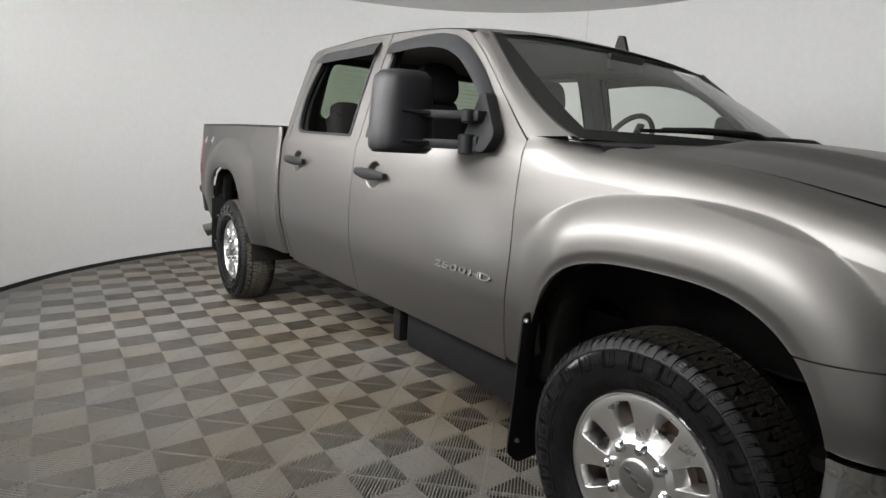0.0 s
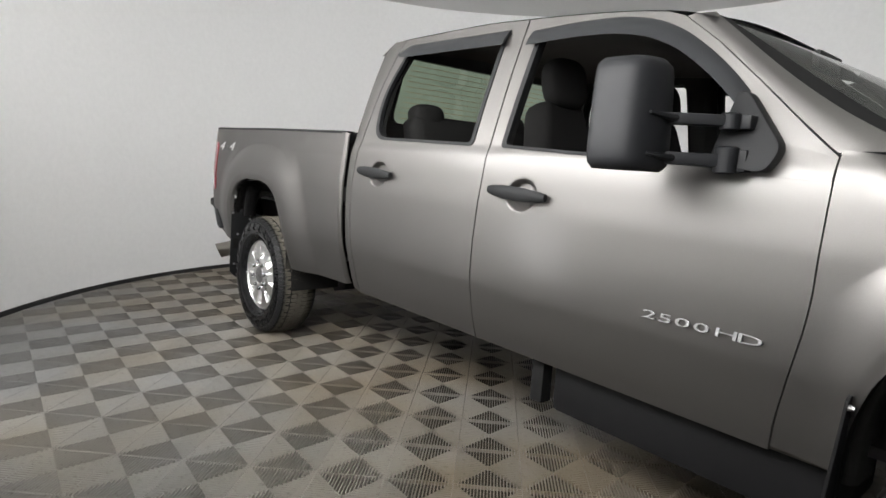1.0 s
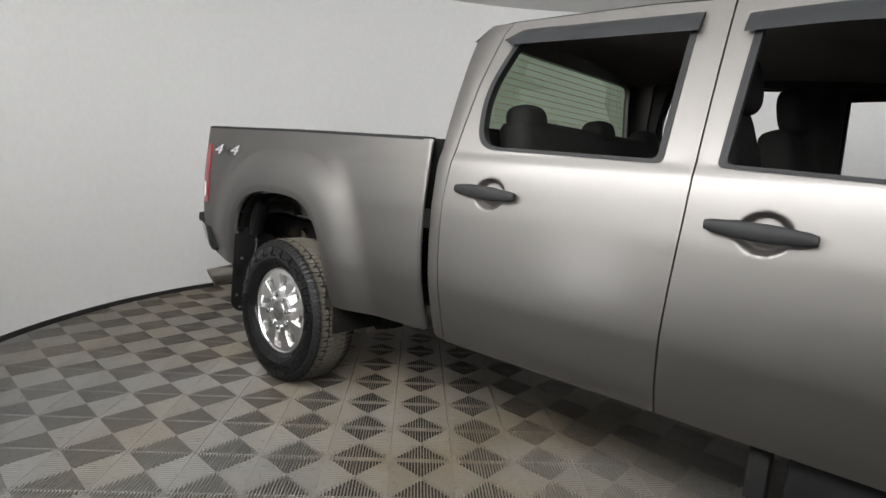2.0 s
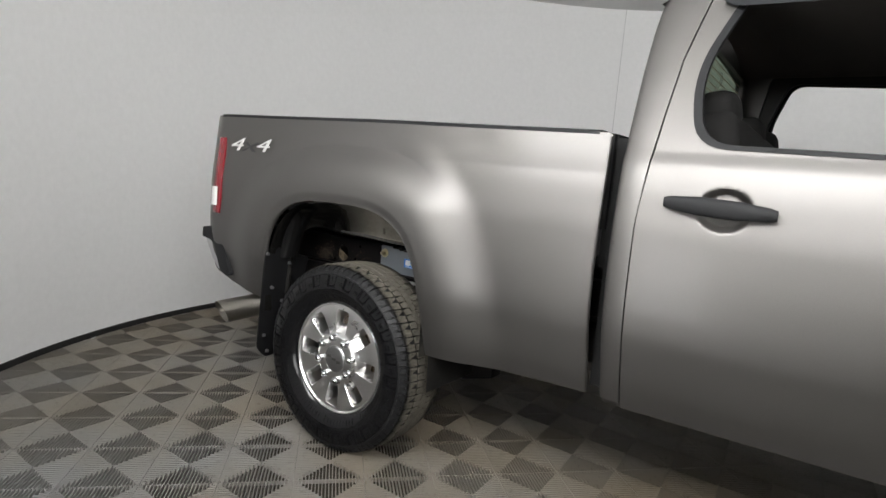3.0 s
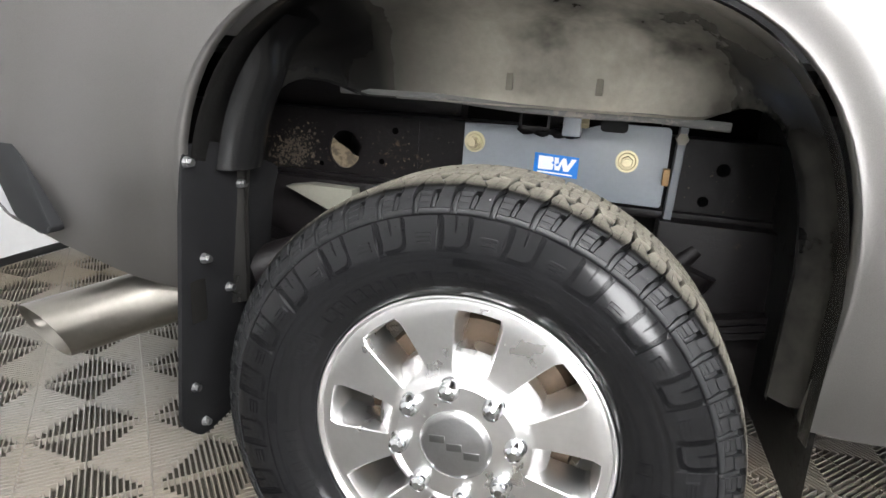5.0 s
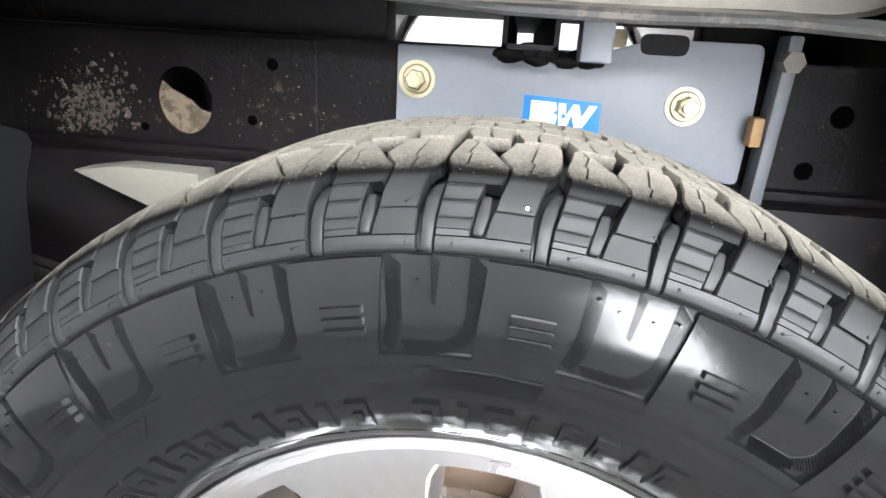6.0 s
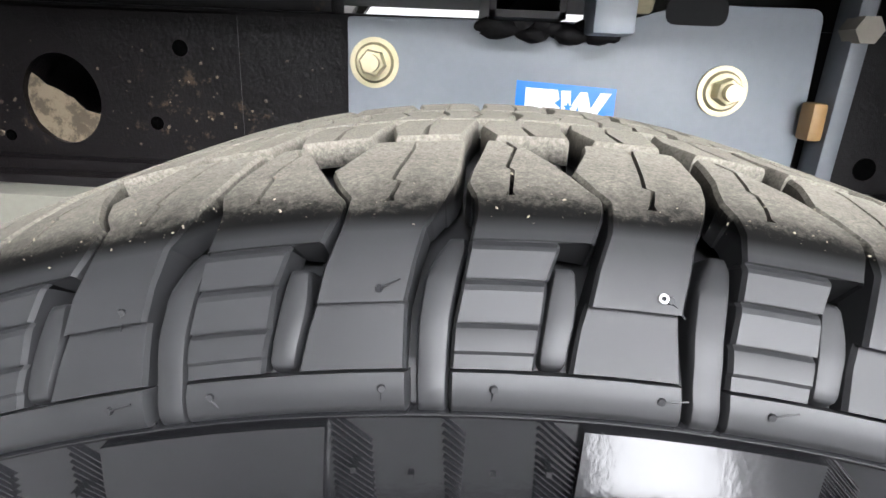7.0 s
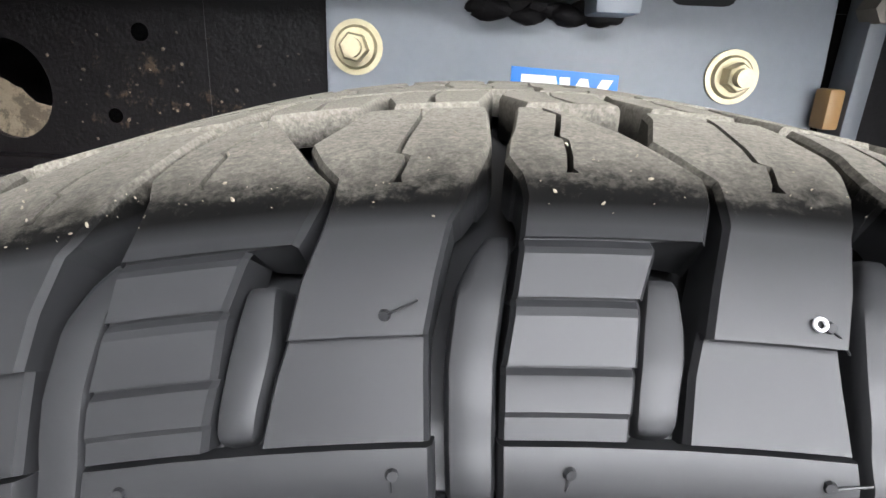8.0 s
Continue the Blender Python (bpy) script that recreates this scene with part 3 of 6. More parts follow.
def true_normals(ob, at, s):
    """Shade a side panel by its surface, whatever the shape of its faces."""
    e, me = 0.002, ob.data
    me.shade_smooth()
    out = []
    for v in me.vertices:
        x, y, z = v.co
        if abs(y) < at(x, z) - 0.004:
            out.append(tuple(v.normal))
            continue
        gx, gz = (at(x + e, z) - at(x - e, z)) / (2 * e), (at(x, z + e) - at(x, z - e)) / (2 * e)
        out.append(tuple(Vector((-gx, s, -gz)).normalized()))
    me.normals_split_custom_set_from_vertices(out)


def spaced(a, b, n):
    return [a + (b - a) * k / n for k in range(n + 1)]


def arch_columns(x0, x1, arch, n=40):
    inner = [arch.x - arch.half * math.cos(math.pi * k / n) for k in range(n + 1)]
    return spaced(x0, inner[0] - 0.0015, 22) + inner + spaced(inner[-1] + 0.0015, x1, 26)


def arch_low(arch, before, after):
    def low(x):
        if x <= arch.x - arch.half:
            return before(x)
        if x >= arch.x + arch.half:
            return after(x)
        return arch.z(x)
    return low


def bed_top(x):
    return lerp([(-0.89, 1.398), (0.1, 1.388), (1.06, 1.368)], x)


def fender_top(x):
    return smooth_lerp([(3.34, 1.330), (3.52, 1.312), (3.7, 1.296), (4.0, 1.260), (4.3, 1.196), (4.7, 1.090)], x)


def on_side(s):
    return lambda x, z, depth: (x, s * (side(x, z) - depth), z)


REAR_WIN = round_corners([(1.30, 1.338), (2.035, 1.318), (2.04, 1.775), (1.36, 1.80), (1.262, 1.56)], [0.09, 0.025, 0.03, 0.06, 0.10], 6)
FRONT_WIN = round_corners([(2.205, 1.315), (3.17, 1.268), (3.12, 1.43), (2.93, 1.60), (2.74, 1.715), (2.56, 1.755), (2.22, 1.762)],
                          [0.02, 0.03, 0.05, 0.2, 0.15, 0.15, 0.03], 6)
RAIL = [(1.12, 1.785), (1.18, 1.830), (1.30, 1.853), (1.80, 1.852), (2.15, 1.834), (2.55, 1.800), (2.80, 1.762), (2.93, 1.722)]


def rail(x):
    return smooth_lerp(RAIL, x)


REAR_DOOR_UP = [(1.191, 1.30), (2.136, 1.30)] + [(x, rail(x) - 0.006) for x in spaced(2.136, 1.30, 14)] + [(1.269, 1.80), (1.222, 1.60), (1.202, 1.42)]
FRONT_DOOR_UP = [(2.142, 1.30), (3.336, 1.25), (3.338, 1.312), (3.27, 1.368), (3.10, 1.52), (2.96, 1.640), (2.82, 1.742)] + [(x, rail(x) - 0.006) for x in spaced(2.76, 2.142, 12)]


def grow(outline, c, k):
    return [(c[0] + (x - c[0]) * k, c[1] + (z - c[1]) * k) for x, z in outline]


HANDLES = ((1.392, 1.172), (2.345, 1.145))


def door_at(x, z):
    """The door's skin, with a scooped cup behind each handle."""
    w = side(x, z)
    for hx, hz in HANDLES:
        r = math.hypot((x - hx - 0.012) / 0.074, (z - hz + 0.005) / 0.063)
        w -= 0.027 * (1 - step(0.66, 1.0, r))
    return w


def lean(bm):
    """The door seams drift back towards the sill, and the rear one forwards at the belt."""
    for v in bm.verts:
        x, z = v.co.x, v.co.z
        dx = -0.045 * step(1.30, 0.50, z) * (1 - step(0.0, 0.40, abs(x - 2.139)))
        dx -= 0.075 * step(1.0, 0.45, z) * (1 - step(0.0, 0.14 if x > 3.345 else 0.40, abs(x - 3.340)))
        dx += 0.017 * step(1.10, 1.32, z) * (1 - step(0.0, 0.16, abs(x - 1.174)))
        v.co.x = x + dx
    return bm


def door_skin(x0, x1, low, high, s):
    hx = [h[0] for h in HANDLES if x0 < h[0] < x1][0] + 0.012
    xs = spaced(x0, hx - 0.085, 14) + spaced(hx - 0.082, hx + 0.082, 44) + spaced(hx + 0.085, x1, 18)
    return lean(side_panel(xs, lambda x: low, high, door_at, s, 150))


def pull_handle(door, x, z, s):
    """A strap handle over a scooped cup."""
    yb = s * side(x, z)
    bar = []
    for k in range(17):
        u = -1 + 2 * k / 16
        h, out = 0.0225 - 0.006 * abs(u) ** 3 + 0.0030 * step(0.62, 0.36, abs(u)), 0.036 - 0.016 * u * u
        bar.append([(x + 0.142 * u, yb + s * (out + 0.010 * math.cos(a)), z - 0.006 * u + h * math.sin(a) * (1 if abs(u) < 0.99 else 0.8))
                    for a in (2 * math.pi * j / 16 for j in range(16))])
    bm = grid(bar, closed=True)
    bmesh.ops.holes_fill(bm, edges=bm.edges)
    for u in (-0.115, 0.115):
        box((0.035, 0.026, 0.026), (x + u, yb + s * 0.014, z - 0.04 * u), 0.005, bm=bm)
    part("door_handle", bm, PLASTIC, door, "dark plastic pull handle")


def window_trim(door, win, c, s, glass_mat, label):
    inner = grow(win, c, 0.955)
    put = on_side(s)
    def proud(x, z, d):
        return put(x, z, d - 0.004)
    part("window_seal", ring(grow(win, c, 1.012), inner, c, proud, 2, 96, 0.02), PLASTIC, door, "black rubber window seal")
    if glass_mat:
        pane = fill(inner, c, lambda x, z, d: put(x, z, 0.016))
        ob = part("window_pane", pane, glass_mat, door, label)
        ob.visible_shadow = False


def visor(door, outline, s):
    """A smoked rain visor along the window's top edge: an arc of (x, z) and its width."""
    rows = []
    for (x, z), w in outline:
        rows.append([(x, s * (side(x, z + 0.010) + 0.004), z + 0.012), (x, s * (side(x, z + 0.010) + 0.014), z + 0.006),
                     (x, s * (side(x, z - w * 0.5) + 0.026), z - w * 0.5), (x, s * (side(x, z - w) + 0.030), z - w),
                     (x, s * (side(x, z - w) + 0.026), z - w + 0.001), (x, s * (side(x, z) + 0.002), z - 0.002)])
    bm = grid(rows, closed=True)
    bmesh.ops.holes_fill(bm, edges=bm.edges)
    part("rain_visor", bm, VISOR, door, "smoked plastic rain visor")


REAR_C, FRONT_C = (1.68, 1.56), (2.62, 1.50)


def belt(x):
    return lerp([(1.19, 1.302), (2.14, 1.30), (3.33, 1.25)], x)


def doors(s):
    rear = part("rear_door", door_skin(1.174, 2.136, 0.520, lambda x: 1.30, s), PAINT, truck, "grey metallic rear door")
    part("window_frame", ring(REAR_DOOR_UP, grow(REAR_WIN, REAR_C, 1.0), REAR_C, on_side(s), 8), PAINT, rear)
    window_trim(rear, REAR_WIN, REAR_C, s, None, "clear window pane")
    front = part("front_door", door_skin(2.142, 3.338, 0.520, belt, s), PAINT, truck, "grey metallic front door")
    part("window_frame", ring(FRONT_DOOR_UP, FRONT_WIN, FRONT_C, on_side(s), 8), PAINT, front)
    window_trim(front, FRONT_WIN, FRONT_C, s, None, "clear window pane")
    for up, win, c, door in ((REAR_DOOR_UP, REAR_WIN, REAR_C, rear), (FRONT_DOOR_UP, FRONT_WIN, FRONT_C, front)):
        part("frame_lining", ring(up, grow(win, c, 1.0), c, lambda x, z, d: (x, s * (side(x, z) - 0.033 - d), z), 6), TRIM, door, "dark inner window frame lining")
    pull_handle(rear, 1.392, 1.172, s)
    pull_handle(front, 2.345, 1.145, s)
    if s < 0:
        visor(rear, [((x, lerp([(1.31, 1.775), (1.36, 1.80), (2.05, 1.785)], x)), 0.05 * step(1.29, 1.36, x) + 0.004) for x in spaced(1.30, 2.055, 24)], s)
    arc = [(2.20, 1.765), (2.40, 1.768), (2.56, 1.762), (2.70, 1.738), (2.82, 1.690), (2.93, 1.618), (3.03, 1.535), (3.09, 1.475)]
    visor(front, [((x, smooth_lerp(arc, x)), 0.052 - 0.004 * step(2.6, 2.95, x)) for x in spaced(2.19, 3.09, 34)], s)
    return rear, front


_, front_door = doors(-1)
doors(1)

# model lettering on the door and the bed side
for text, x in (("2", 2.918), ("5", 2.970), ("0", 3.024), ("0", 3.080), ("H", 3.150), ("D", 3.212)):
    letter = words(text, 0.062, 0.004)
    letter.transform(Matrix.Translation((x, -side(x, 0.82) - 0.004, 0.8245)) @ pose(0, 0, 0, 90 - 14, 0, 0) @ Matrix.Diagonal((1.60, 0.58, 1, 1)))
    part("badge_letter", letter, BRIGHT, front_door, "chrome 2500 HD lettering", 30)

def shield(u, v):
    """u from -1 to 1 across, v from 0 at the cowl to 1 at the roof."""
    zb, zt = 1.322 - 0.01 * (1 - u * u), 1.738 + 0.030 * (1 - u * u)
    xb, xt = 3.525 + 0.15 * (1 - u * u), 2.905 - 0.02 * (1 - u * u)
    yb, yt = 0.868 * u, 0.735 * u
    back = 0.075 * abs(u) ** 8 * math.sin(math.pi * v ** 0.7)
    bow = 0.03 * math.sin(math.pi * v) * (0.4 + 0.6 * (1 - u * u))
    return (xb + (xt - xb) * v + bow * 0.55 - back, yb + (yt - yb) * v, zb + (zt - zb) * v + bow * 0.6)


for s in (-1, 1):
    # cab pillars behind the rear doors
    cols = []
    for k in range(41):
        z = 0.535 + (1.846 - 0.535) * k / 40
        xa = lerp([(0.56, 1.100), (1.40, 1.100), (1.56, 1.102), (1.70, 1.108), (1.79, 1.118), (1.82, 1.135), (1.846, 1.175)], z)
        xb = max(xa + 0.004, lerp([(0.535, 1.169), (1.10, 1.170), (1.32, 1.187), (1.42, 1.197), (1.60, 1.217), (1.80, 1.264), (1.846, 1.296)], z))
        w = side(1.15, z)
        cols.append([(xa + 0.002, s * (w - 0.10), z), (xa - 0.004, s * (w - 0.035), z), (xa + 0.006, s * (w - 0.010), z), (xa + 0.022, s * w, z), (xb, s * w, z), (xb, s * (w - 0.03), z)])
    part("cab_corner", grid(cols), PAINT, truck)
    # windshield pillars
    rows = []
    for k in range(25):
        e = Vector(shield(s, k / 24))
        z = e.z
        xa = lerp([(1.25, 3.342), (1.316, 3.342), (1.372, 3.274), (1.52, 3.104), (1.640, 2.964), (1.742, 2.824), (1.760, 2.79)], z)
        a = Vector((xa, s * side(xa, z), z))
        m = a.lerp(e, 0.5) + Vector((0.010, s * 0.010, 0.006))
        q = a.lerp(e, 0.86) + Vector((0.010, s * 0.008, 0.008))
        rows.append([(a.x, a.y - s * 0.03, a.z), a, a.lerp(m, 0.5) + Vector((0.003, s * 0.004, 0.002)), m, q, e + Vector((0.002, s * 0.002, 0.003)), e - Vector((0.01, s * 0.01, 0.01))])
    part("windshield_pillar", grid(rows), PAINT, truck)
    # bed side
    low = arch_low(REAR_ARCH, lambda x: lerp([(-0.90, 0.66), (-0.74, 0.605), (-0.45, 0.57)], x), lambda x: lerp([(0.44, 0.525), (1.07, 0.545)], x))
    bed = part("bed_side", side_panel(arch_columns(-0.905, 1.062, REAR_ARCH), low, bed_top, bed_side_at, s, 64), PAINT, truck, "grey metallic bed side with a flared wheel arch", 50)
    true_normals(bed, bed_side_at, s)
    cap = [[(x, s * (bed_side_at(x, bed_top(x)) + o), bed_top(x) + h) for o, h in ((0.002, -0.006), (0.002, 0.004), (-0.02, 0.009), (-0.07, 0.009), (-0.075, -0.05))]
           for x in spaced(-0.84, 1.03, 12)]
    part("bed_rail_cap", grid(cap), PLASTIC, bed, "black plastic rail cap")
    if s < 0:
        bed_right = bed
    # front fender
    flow = arch_low(FRONT_ARCH, lambda x: 0.535, lambda x: 0.888)
    fender_low = lambda x: max(flow(x), 0.878 + 0.08 * (x - 4.246)) if x > 4.2 else flow(x)
    fen = part("front_fender", lean(side_panel(arch_columns(3.3425, 4.66, FRONT_ARCH, 90), fender_low, fender_top, fender_at, s, 110)), PAINT, truck, "grey metallic front fender", 50)
    true_normals(fen, fender_at, s)
    cheek_top = lambda x: 0.874 + 0.08 * (x - 4.246)
    cheek = side_panel(spaced(4.268, 4.60, 30), lambda x: max(0.700 + 0.06 * (x - 4.35), FRONT_ARCH.z(x) if x < 4.359 else 0.0), cheek_top, lambda x, z: fender_at(x, z) - 0.002, s, 14)
    part("bumper_cheek", cheek, PAINT, truck, "grey painted bumper side", 50)
    corner = side_panel(spaced(4.352, 4.60, 20), lambda x: 0.50, lambda x: 0.690 + 0.06 * (x - 4.35), lambda x, z: fender_at(x, max(z, 0.66)) + 0.012 - 0.10 * max(0.0, 0.58 - z), s, 14)
    part("bumper_corner", corner, CHROME, truck, "chrome front bumper end", 50)
    # tail lamp
    rows = []
    for k in range(15):
        z = 0.932 + 0.36 * k / 14
        w = bed_side_at(-0.80, z) + 0.005
        xr = -0.917
        e = 0.010 * (abs(k - 7) / 7) ** 6
        rows.append([(-0.776 - e, s * (w - 0.012), z), (-0.780 - e, s * w, z), (-0.835, s * (w - 0.004), z), (-0.880, s * (w - 0.020), z), (-0.905, s * (w - 0.055), z), (xr, s * (w - 0.10), z), (xr, s * (w - 0.16), z)])
    lamp = part("tail_light", grid(rows), REDLENS, truck, "red tail lamp lens")
    rows = []
    for k in range(5):
        z = 0.968 + 0.09 * k / 4
        w = bed_side_at(-0.80, z) + 0.007
        rows.append([(-0.805, s * (w - 0.0005), z), (-0.815, s * (w - 0.0005), z), (-0.835, s * (w - 0.002), z), (-0.881, s * (w - 0.018), z), (-0.907, s * (w - 0.053), z), (-0.920, s * (w - 0.10), z), (-0.920, s * (w - 0.16), z)])
    part("reverse_lens", grid(rows), REVERSE, lamp, "white reversing lens")

for text, x, mat, name in (("4", -0.706, DECAL, "decal"), ("x", -0.618, DECAL_DARK, "decal"), ("4", -0.533, DECAL, "decal")):
    d = words(text, 0.108 if text == "4" else 0.120, 0.0006, 0.25)
    d.transform(Matrix.Translation((x, -bed_side_at(x, 1.25) - 0.0035, 1.262)) @ pose(0, 0, 0, 90 - 9, 0, -1.5) @ Matrix.Diagonal((1.85, 0.80, 1, 1)))
    part(name, d, mat, bed_right, "silver and grey 4x4 decal", 0)

# roof
rows = []
for k in range(41):
    row = []
    for j in range(-20, 21):
        v = j / 20
        x = 1.115 + (2.925 - 0.03 * (1 - v * v) - 1.115) * k / 40
        zr = rail(x)
        w = side(x, zr)
        crown = 0.050 * (1 - abs(v) ** 2.6) * step(1.08, 1.5, x) + 0.058 * (1 - abs(v) ** 2.2) * (1 - step(1.08, 1.5, x)) * 0.6
        row.append((x, w * (v - 0.012 * math.sin(math.pi * v)), zr - 0.002 + crown))
    rows.append(row)
roof = part("roof", grid(rows), PAINT, truck, "grey metallic roof")
fin = prism([(2.32, 1.905), (2.42, 1.905), (2.385, 2.000), (2.352, 2.006)], -0.014, 0.014, "y", 0.006)
fin.transform(Matrix.Translation((0.255, 0.40, -0.074)))
part("antenna_fin", fin, PLASTIC, roof, "black roof antenna fin")
rows = [[(x, y, rail(min(2.9, max(1.2, x))) - 0.035 + 0.05 * (1 - (y / 0.72) ** 2)) for y in spaced(-0.70, 0.70, 12)] for x in spaced(1.16, 2.86, 14)]
part("headliner", grid(rows), HEADLINER, truck, "dark grey cloth headliner")

# cab rear wall with its tinted window
BACK_WIN = round_corners([(-0.70, 1.44), (0.70, 1.44), (0.62, 1.79), (-0.62, 1.79)], 0.06, 5)


def back_outline():
    right = [(side(1.1, z) - 0.05, z) for z in spaced(0.56, 1.785, 20)]
    return right + [(0.60, 1.838), (0.0, 1.860), (-0.60, 1.838)] + [(-y, z) for y, z in reversed(right)]


def on_back(y, z, depth):
    return (lerp([(0.5, 1.112), (1.45, 1.112), (1.70, 1.122), (1.80, 1.138), (1.9, 1.21)], z) + depth, y, z)


back = part("cab_back", ring(back_outline(), BACK_WIN, (0, 1.6), on_back, 6, 120, 0.03), PAINT, truck)
pane = part("rear_window", fill(BACK_WIN, (0, 1.6), lambda y, z, d: on_back(y, z, 0.012)), GREEN, back, "green tinted rear window with heating lines")
pane.visible_shadow = False
for k in range(11):
    z = 1.47 + 0.029 * k
    w = lerp([(1.44, 0.66), (1.79, 0.58)], z)
    bar = box((0.0015, 2 * w, 0.0022), (0, 0, 0))
    bar.transform(Matrix.Translation(on_back(0, z, 0.018)))
    part("heating_line", bar, BRASS, pane, "", 0)

# windshield
ws = part("windshield", grid([[shield(-1 + 2 * j / 24, k / 14) for j in range(25)] for k in range(15)]), SHIELD, truck, "clear windshield")
ws.visible_shadow = False
edge = []
for a, b in (((-1, 0), (-1, 1)), ((-1, 1), (1, 1)), ((1, 1), (1, 0)), ((1, 0), (-1, 0))):
    for k in range(20):
        edge.append((a[0] + (b[0] - a[0]) * k / 20, a[1] + (b[1] - a[1]) * k / 20))
rows = []
for inset in (0.0, 1.0):
    row = []
    for u, v in edge:
        p = Vector(shield(u * (1 - 0.07 * inset), 0.5 + (v - 0.5) * (1 - (0.15 if v < 0.5 else 0.09) * inset)))
        row.append(p + Vector((0.0015, 0, 0.002)))
    rows.append(row)
part("windshield_border", grid(rows, closed=True), GAP, ws, "black windshield border")

# hood, cowl and wipers
def hood_z(x, y):
    z = smooth_lerp([(3.50, 1.312), (3.7, 1.304), (4.0, 1.272), (4.3, 1.212), (4.72, 1.105), (4.80, 1.05)], x)
    a = abs(y)
    z += 0.030 * (1 - step(0.42, 0.52, a)) * step(3.55, 3.75, x) * step(4.85, 4.6, x)
    z += 0.018 * (1 - (a / 0.8) ** 2) - 0.012 * step(0.60, 0.80, a)
    return z


rows = [[(x + 0.17 * (1 - (y / 0.80) ** 2) * (1 - (x - 3.56) / 1.25), y, hood_z(x, y)) for y in spaced(-0.80, 0.80, 48)] for x in spaced(3.56, 4.80, 40)]
part("hood", grid(rows), PAINT, truck, "grey metallic hood with a raised centre")
cowl = [[(3.475 + 0.16 * (1 - (y / 0.86) ** 2) + d, y, 1.303 + h + 0.01 * (1 - (y / 0.86) ** 2)) for y in spaced(-0.872, 0.872, 24)] for d, h in ((-0.02, 0.02), (0.05, 0.012), (0.14, 0.0), (0.16, -0.03))]
part("cowl", grid(cowl), PLASTIC, truck, "black plastic cowl below the windshield")
part("cowl_panel", box((0.46, 1.66, 0.02), (3.56, 0, 1.262)), GAP, truck, "", 0)
for x0, y0, y1 in ((3.63, 0.10, -0.62), (3.585, 0.66, -0.02)):
    arm = tube([(x0 + 0.06, y0, 1.335), (x0 + 0.055, (y0 * 2 + y1) / 3, 1.376), (x0 + 0.01, (y0 + 2 * y1) / 3, 1.378), (x0 - 0.06, y1 + 0.1, 1.372)], [0.016, 0.012, 0.009, 0.007], 8)
    wiper = part("wiper", arm, PLASTIC, truck, "black wiper arm")
    blade = [(x0 + 0.05 - 0.09 * k / 8, y0 - 0.05 + (y1 - y0) * k / 8, 1.360 + 0.010 * math.sin(math.pi * k / 8)) for k in range(9)]
    part("wiper_blade", tube(blade, 0.007, 6), GAP, wiper)

# tow mirrors
def mirror(s):
    base = prism(round_corners([(3.045, 1.285), (3.20, 1.262), (3.225, 1.33), (3.11, 1.475), (3.080, 1.485)], 0.03, 4), 0.0, 0.050, "y", 0.005)
    for v in base.verts:
        v.co.y = s * (side(v.co.x, v.co.z) + 0.002 + v.co.y)
    foot = part("mirror", base, PLASTIC, truck, "black towing mirror with two arms")
    for z, h, wide in ((1.392, 0.046, 0.050), (1.292, 0.072, 0.060)):
        hinge = tube([(3.100, s * 0.985, z - h / 2), (3.100, s * 0.985, z - h / 2 + 0.004), (3.100, s * 0.985, z + h / 2 - 0.004), (3.100, s * 0.985, z + h / 2)], [0.75 * wide / 2, wide / 2, wide / 2, 0.75 * wide / 2], 20)
        box((0.07, 0.05, 0.8 * h), (3.115, s * 0.955, z), 0.006, bm=hinge)
        part("mirror_pivot", hinge, SMOOTH_PLASTIC, foot)
    for z, h in ((1.394, 0.030), (1.290, 0.034)):
        arm = box((0.20, 0.050, h), (3.035, s * 1.030, z), 0.007, Matrix.Rotation(radians(-s * 40), 4, "Z"))
        ridge = tube([(3.004, s * 1.06, z), (2.999, s * 1.12, z + 0.002), (2.990, s * 1.19, z + 0.006)], [0.010, 0.009, 0.004], 10)
        part("mirror_arm", join(arm, ridge), SMOOTH_PLASTIC, foot)
    rows = []
    for k in range(19):
        t = k / 18
        z = 1.250 + 0.292 * t
        f = (1 - abs(2 * t - 1) ** 5) ** 0.5
        f2 = 0.86 + 0.14 * f if 0 < k < 18 else 0.80
        yc, hy = 1.140 - 0.010 * t, 0.118 * f2 - 0.018 * t
        xb, depth = 2.888 - 0.012 * t, 0.135 * f2
        row = []
        for j in range(28):
            a = 2 * math.pi * j / 28
            ca, sa = math.cos(a), math.sin(a)
            p = 0.42
            cx, sy = abs(ca) ** p * (1 if ca > 0 else -1), abs(sa) ** p * (1 if sa > 0 else -1)
            bx = depth * (0.62 if ca > 0 else 0.38) * cx
            row.append((xb + bx + (0.028 * (1 - abs(sy) ** 2) if ca > 0 else 0), s * (yc + hy * sy), z))
        rows.append(row)
    bm = grid(rows, closed=True)
    bmesh.ops.holes_fill(bm, edges=bm.edges)
    part("mirror_head", bm, SMOOTH_PLASTIC, foot, "dark grey plastic mirror housing", 50)
    return foot


mirror(-1)
mirror(1)

# ---- wheels ----
TYRE_N = 43
PITCH = 360 / TYRE_N


